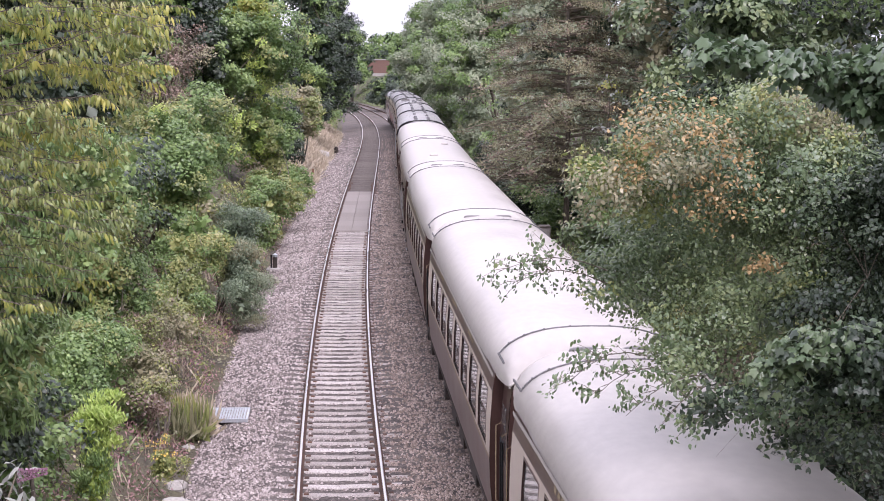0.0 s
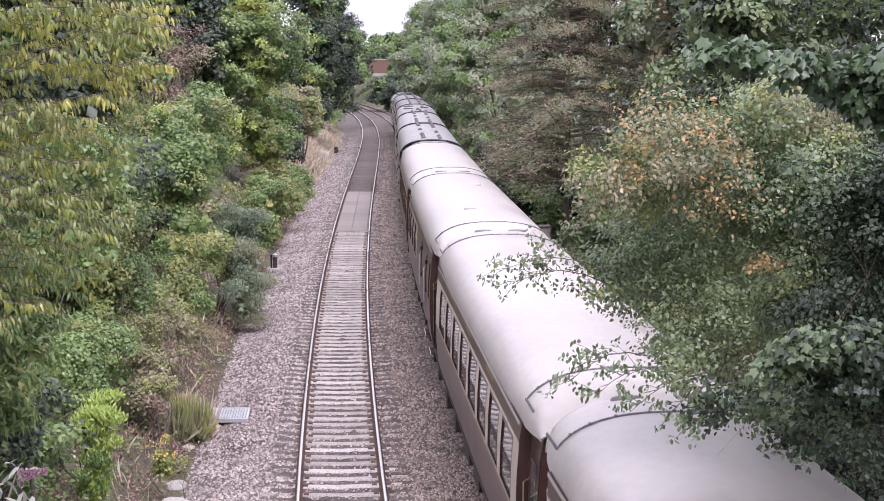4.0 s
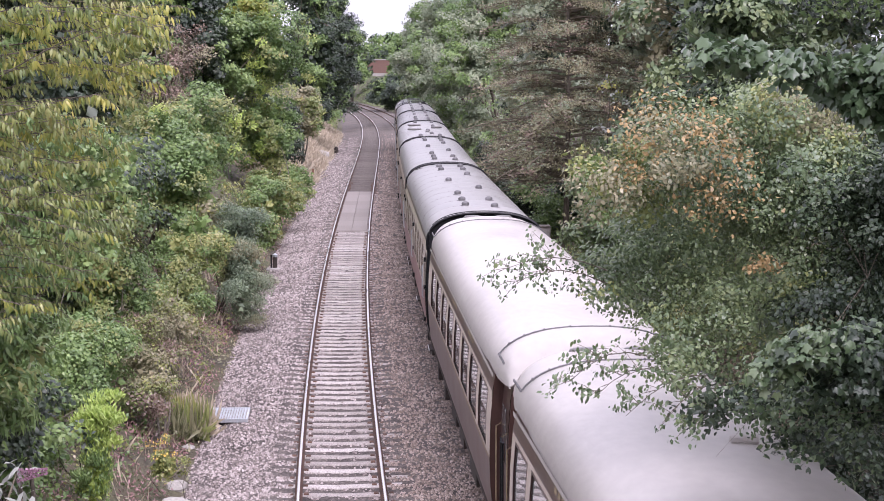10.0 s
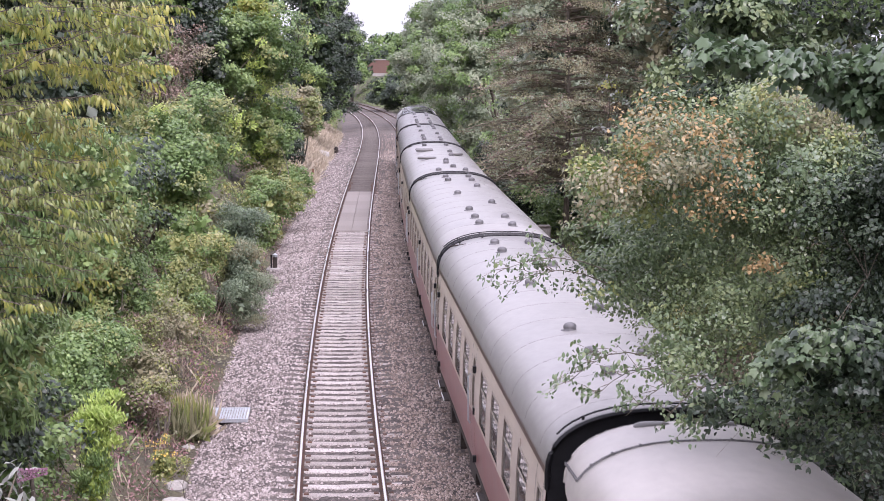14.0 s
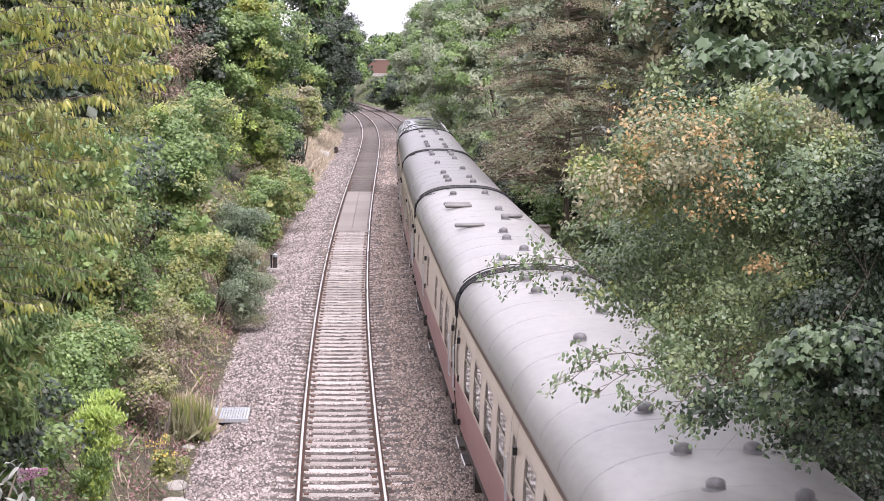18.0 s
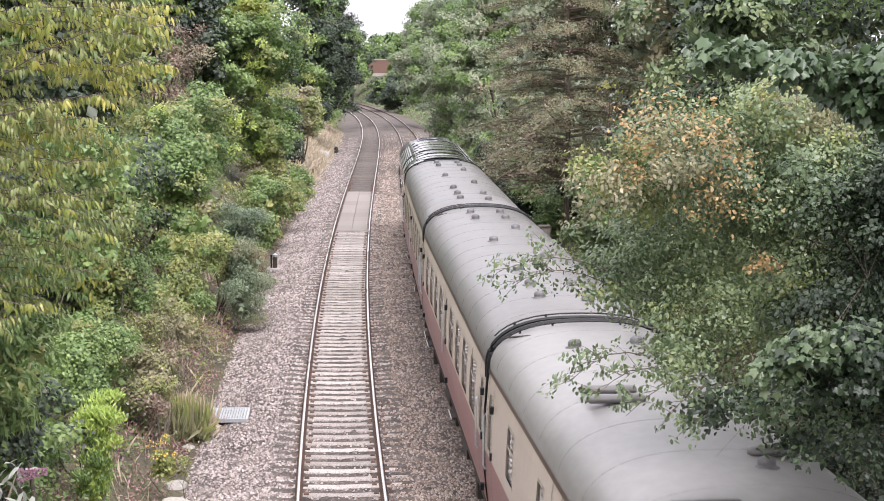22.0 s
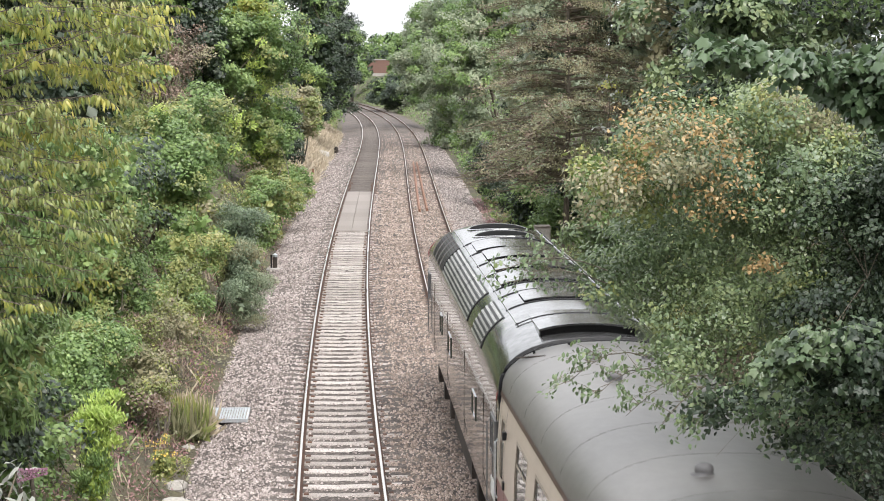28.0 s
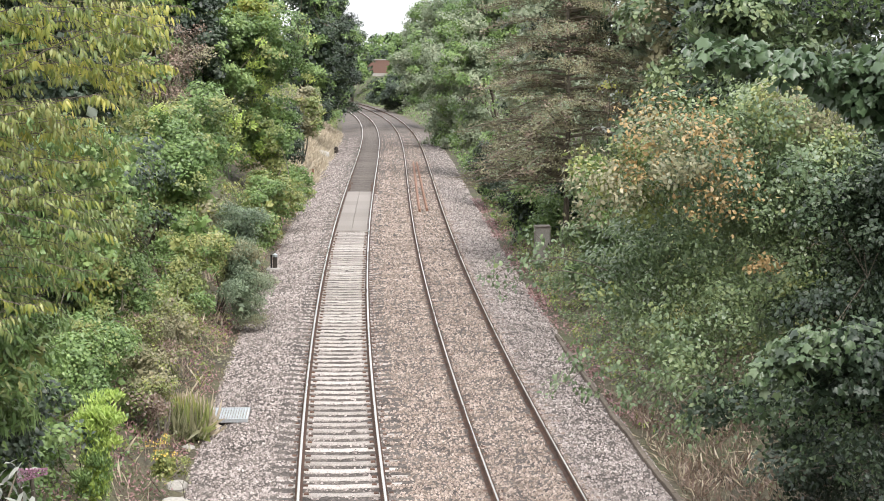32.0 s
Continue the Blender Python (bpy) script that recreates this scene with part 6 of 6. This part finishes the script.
plant("alder", "green tree leaning over the far track", T, (2.6, 168), [(0.4, 166, 5.5, 2.6, 6, 4.5), (0.2, 172, 1.0, 2.0, 6, 2.6), (1.4, 170, 9.5, 2.8, 5, 3.0), (0.0, 172, 9.2, 2.0, 4, 2.6), (-1.0, 172, 9.4, 1.3, 3, 1.9)], [("soft", 0.6), ("green", 0.4)], "diamond", 0.2, 1300, 28, 0.38, 0.3, 0.2, 7, 40, seed=70)
plant("alder", "green tree in the distance beside the line", T, (0.5, 225), [(-2.0, 222, 4.5, 3.2, 8, 5.5), (-1.2, 226, 8.5, 3.2, 8, 3.4)], [("soft", 0.6), ("green", 0.4)], "diamond", 0.26, 1100, 34, 0.5, 0.3, 0.25, 6, 20, seed=71)
# Shadow at the cutting's far end is painted as dark leaves.
plant("dark_oak", "far arching tree with leaves darkened for the shadow under it", T, (-4.5, 300), [(-7.2, 298, 0.3, 3.2, 8, 2.5), (-3.2, 300, 4.0, 3.2, 8, 4.0)], [("dark", 0.7), ("green", 0.3)], "diamond", 0.34, 1000, 30, 0.6, 0.3, 0.3, 6, 10, seed=72)
for i, (xx, yy, zz, rr, leaf) in enumerate(((8.0, 58, 8.3, 2.4, "hazel"), (7.2, 52, 6.0, 2.0, "hazel"), (9.2, 74, 9.8, 3.0, "olive"), (9.6, 92, 8.5, 3.4, "soft"), (6.4, 104, 8.6, 3.0, "soft"), (12.5, 66, 10.5, 3.2, "hazel"), (14, 84, 12, 4.0, "green"), (11, 42, 9.2, 2.6, "dark"), (9.6, 33, 9.0, 2.3, "hazel"), (7.5, 145, 10, 4.0, "soft"), (15, 50, 11.5, 3.6, "midgreen"))):
    plant("bank_tree", "leafy tree on top of the cutting", T, (xx + 1, yy), [(xx, yy, zz, rr, rr * 1.2, rr * 1.1), (xx - 0.4, yy, zz - rr, rr * 0.95, rr, rr), (xx + 0.2, yy, zz + rr * 1.6, rr * 1.1, rr * 1.2, rr * 1.5)],
          [(leaf, 0.75), ("dark", 0.25)], "diamond", 0.12 + yy * 0.0011, 860, 24, 0.26 + yy * 0.001, 0.3, 0.2, 6, 30, core=1.0, group="trees on the cutting", seed=80 + i)
for i, (xx, yy, zz, rr) in enumerate(((-23, 335, 2, 5), (3, 345, 4, 7), (-24, 360, 4, 5.5), (4, 330, 5, 8), (-9.5, 430, 4.5, 6.5), (-34, 420, 4, 8), (-17, 470, 2, 8), (-6.9, 380, 3.0, 3.2), (-16.8, 380, 3.0, 3.2))):
    plant("distant_tree", "hazy green tree at the end of the cutting", T, (xx, yy), [(xx, yy, zz, rr, 9, rr)], [("green", 0.6), ("dark", 0.4)], "diamond", 0.6, 420, 22, 0.9, 0.3, 0.35, 4, 0, group="distant trees", seed=100 + i)
undergrowth("bramble_bank", "green brambles over the bank", 7.2, 16, 24, 75, "hazel", "diamond", 22000, 0.09, 0.8, seed=21)
undergrowth("dry_grass", "dry brown grass and bracken by the cable trough", 6.25, 9.5, 33, 47, "brown", "blade", 12000, 0.012, 0.3, lean=2.6, seed=22)
undergrowth("leaf_litter", "brown dead leaves along the edge of the ballast", 5.95, 7.5, 42, 110, "redstem", "oval", 16000, 0.08, 0.14, seed=28)
undergrowth("weeds", "fresh green weeds along the edge of the ballast", 6.35, 7.6, 42, 80, "lime", "oval", 1800, 0.06, 0.35, seed=29)
undergrowth("dry_grass", "straw-coloured dry grass by the cable trough", 6.25, 9.0, 34, 47, "straw", "blade", 2200, 0.01, 0.35, lean=2.6, seed=27)
undergrowth("weeds", "low weeds beside the cable trough", 6.5, 8.2, 44, 120, "midgreen", "oval", 15000, 0.08, 0.5, seed=23)
undergrowth("weeds", "green brambles beside the cable trough", 6.5, 9.0, 40, 72, "hazel", "oval", 12000, 0.08, 0.9, seed=26)
undergrowth("distant_brambles", "dense low greenery on the far bank", 6.4, 15, 72, 430, "green", "diamond", 30000, 0.2, 1.5, seed=24)


def overhang():
    """Thin leafy branches reaching out over the train."""
    r = np.random.default_rng(9)
    specs = [((1.5, 18.4, 5.72), (0.5, 17.8, 5.78)), ((1.5, 18.4, 5.6), (0.62, 17.9, 5.66)), ((1.75, 17.2, 5.12), (1.05, 16.7, 4.98)), ((1.9, 17.2, 4.98), (1.25, 16.6, 4.86)), ((2.3, 17.0, 4.98), (1.5, 16.4, 4.75)), ((2.4, 17.0, 4.9), (1.8, 16.4, 4.68)), ((2.5, 17.0, 4.85), (2.1, 16.4, 4.66))]
    th = tagged(new("overhanging_branch"), "thin leafy branches reaching out over the train roofs", "branch")
    for a, b in specs:
        a, b = Vector(a), Vector(b)
        pts = [a.lerp(b, q) + Vector((0, 0, 0.12 * math.sin(q * 3.14))) for q in (0, 0.25, 0.5, 0.75, 1)]
        part("stem", Geo().tube(pts, [0.006, 0.005, 0.004, 0.003, 0.002], 5), M["bark"], th)
        g = Geo()
        cs = []
        for k in range(11):
            q = 0.3 + 0.7 * r.random()
            p = a.lerp(b, q) + Vector((0, 0, 0.12 * math.sin(q * 3.14)))
            e = p + Vector((-0.12 - 0.12 * r.random(), r.normal() * 0.15, r.normal() * 0.11))
            g.tube([p, p.lerp(e, 0.5) + Vector((0, 0, 0.02)), e], [0.003, 0.002, 0.0015], 4, False)
            cs += [e, p.lerp(e, 0.6)]
        tagged(part("branchwork", g, M["twig"], th), kind="stuff")
        c = np.array(cs)
        leafy("foliage", c, np.tile([[-0.6, -0.2, 0.2]], (len(c), 1)), "hazel", "oval", 0.05, 8, 0.05, 0.3, th, r)


overhang()

# ---------------------------------------------------------------- lineside things


def grate():
    """Galvanised slatted cover lying on the cess."""
    th = tagged(new("drain_cover"), "pale galvanised slatted cover lying on the stones", "drain cover")
    th.matrix_basis = on_line(-2.35, 43.4, -0.19)
    w, l = 0.4, 0.68
    fr = Geo()
    for a in ((-w, w, -l, -l + 0.04), (-w, w, l - 0.04, l), (-w, -w + 0.04, -l + 0.04, l - 0.04), (w - 0.04, w, -l + 0.04, l - 0.04)):
        fr.box(*a, -0.04, 0.04)
    part("frame", fr, M["galv"], th)
    part("backing", Geo().box(-w + 0.04, w - 0.04, -l + 0.04, l - 0.04, -0.04, 0.0), M["concrete"], th)
    bar = Geo().box(-0.018, 0.018, -l + 0.04, l - 0.04, 0.0, 0.032, 0.006).mesh("slat")
    bar.materials.append(M["galv"])
    for k in range(12):
        piece("slat", bar, th, pose(-w + 0.09 + k * (2 * w - 0.18) / 11, 0, 0))


grate()


def lineside_box():
    th = tagged(new("lineside_post"), "small black lineside post with a pale concrete pad", "post")
    th.matrix_basis = on_line(-2.6, 73.5, -0.3)
    part("post", Geo().box(-0.08, 0.08, -0.08, 0.08, 0.0, 0.42, 0.03), M["grime"], th)
    part("cap", Geo().tube([(0, 0, 0.42), (0, 0, 0.5), (0, 0, 0.54)], [0.1, 0.09, 0.03], 10), M["galv"], th, "pale cap")
    part("leg", Geo().box(-0.16, -0.1, -0.05, 0.05, -0.1, 0.5), M["black"], th)
    part("pad", Geo().box(-0.3, 0.75, -0.55, 0.25, -0.12, 0.02, 0.02), M["concrete"], th)
    p = tagged(part("marker_post", Geo().box(-0.06, 0.06, -0.05, 0.05, -0.3, 0.72, 0.02), M["rail_orange"]), "short rusty orange marker post in dry grass", "post")
    p.matrix_basis = on_line(-3.05, 124.0, -0.3)
    p = tagged(part("marker_post", Geo().tube([(0, 0, -0.3), (0, 0, 0.35), (0, 0, 0.5), (0, 0, 0.52)], [0.18, 0.18, 0.1, 0.02], 10), M["grime"]), "dark stump beside the far track", "post")
    p.matrix_basis = on_line(-2.6, 160.0, -0.3)


lineside_box()


def cabinet():
    th = tagged(new("relay_cabinet"), "pale grey weathered relay cabinet half hidden by leaves", "cabinet")
    th.matrix_basis = on_line(GAP + 3.8, 75.0, -0.42)
    part("body", Geo().box(-0.29, 0.29, -0.25, 0.25, 0.0, 1.48, 0.02), M["panel"], th)
    part("roof", Geo().box(-0.31, 0.31, -0.27, 0.27, 1.48, 1.53, 0.03), M["panel"], th)
    d = part("door", Geo().box(-0.25, 0.25, -0.268, -0.25, 0.1, 1.4), M["concrete"], th)
    part("handle", Geo().box(0.2, 0.23, -0.3, -0.268, 0.75, 0.9), M["black"], d)


cabinet()


def rock(x, y, s, seed, label):
    r = np.random.default_rng(seed)
    bm = bmesh.new()
    bmesh.ops.create_icosphere(bm, subdivisions=2, radius=1)
    for v in bm.verts:
        v.co = Vector((v.co.x * s, v.co.y * s * 0.8, v.co.z * s * 0.55)) * (1 + 0.28 * noise.noise(v.co * 1.4 + Vector((seed, 0, 0))))
    me = bpy.data.meshes.new("boulder")
    bm.to_mesh(me)
    bm.free()
    ob = tagged(part("boulder", me, M["concrete"]), label, "stone", group="boulders")
    ob.matrix_basis = pose(x, y, max(ground_at(x, y), float(line_z(y)) - 0.35) + s * 0.2, 0, 0, seed * 40)


for x, y, s, k in ((-5.1, 40.3, 0.15, 1), (-4.85, 36.6, 0.26, 2), (-4.6, 34.6, 0.42, 3), (-6.9, 52.5, 0.22, 4), (-6.6, 53.2, 0.18, 5), (-7.0, 53.6, 0.16, 6), (-5.55, 40.9, 0.12, 7), (-7.3, 104.5, 0.3, 8), (-8.9, 148, 0.75, 9), (-7.2, 103, 0.2, 10)):
    rock(x, y, s, k, "pale weathered boulder at the edge of the ballast" if k < 8 else "pale stone on the cess")


def far_bridge():
    """Brick road bridge closing the far end of the cutting."""
    th = tagged(new("road_bridge"), "distant red brick road bridge with a pale stone band", "bridge")
    th.matrix_basis = pose(-14, 402, 0, 0, 0, -6)
    part("parapet", Geo().box(-14, 16, -0.25, 0.25, 1.75, 4.3), M["brick"], th)
    part("coping", Geo().box(-14, 16, -0.32, 0.32, 4.3, 4.5), M["concrete"], th)
    part("stone_band", Geo().box(-14, 16, -0.4, 0.6, 1.15, 1.75), M["concrete"], th, "pale stone band")
    part("deck", Geo().box(-14, 16, 0.25, 8, 1.2, 2.2), M["concrete"], th)
    part("abutment", Geo().box(2.6, 16, -0.1, 8, -5, 1.15), M["brick"], th)
    part("abutment", Geo().box(-16, -13, -0.1, 8, -5, 1.15), M["brick"], th)


far_bridge()

motions()
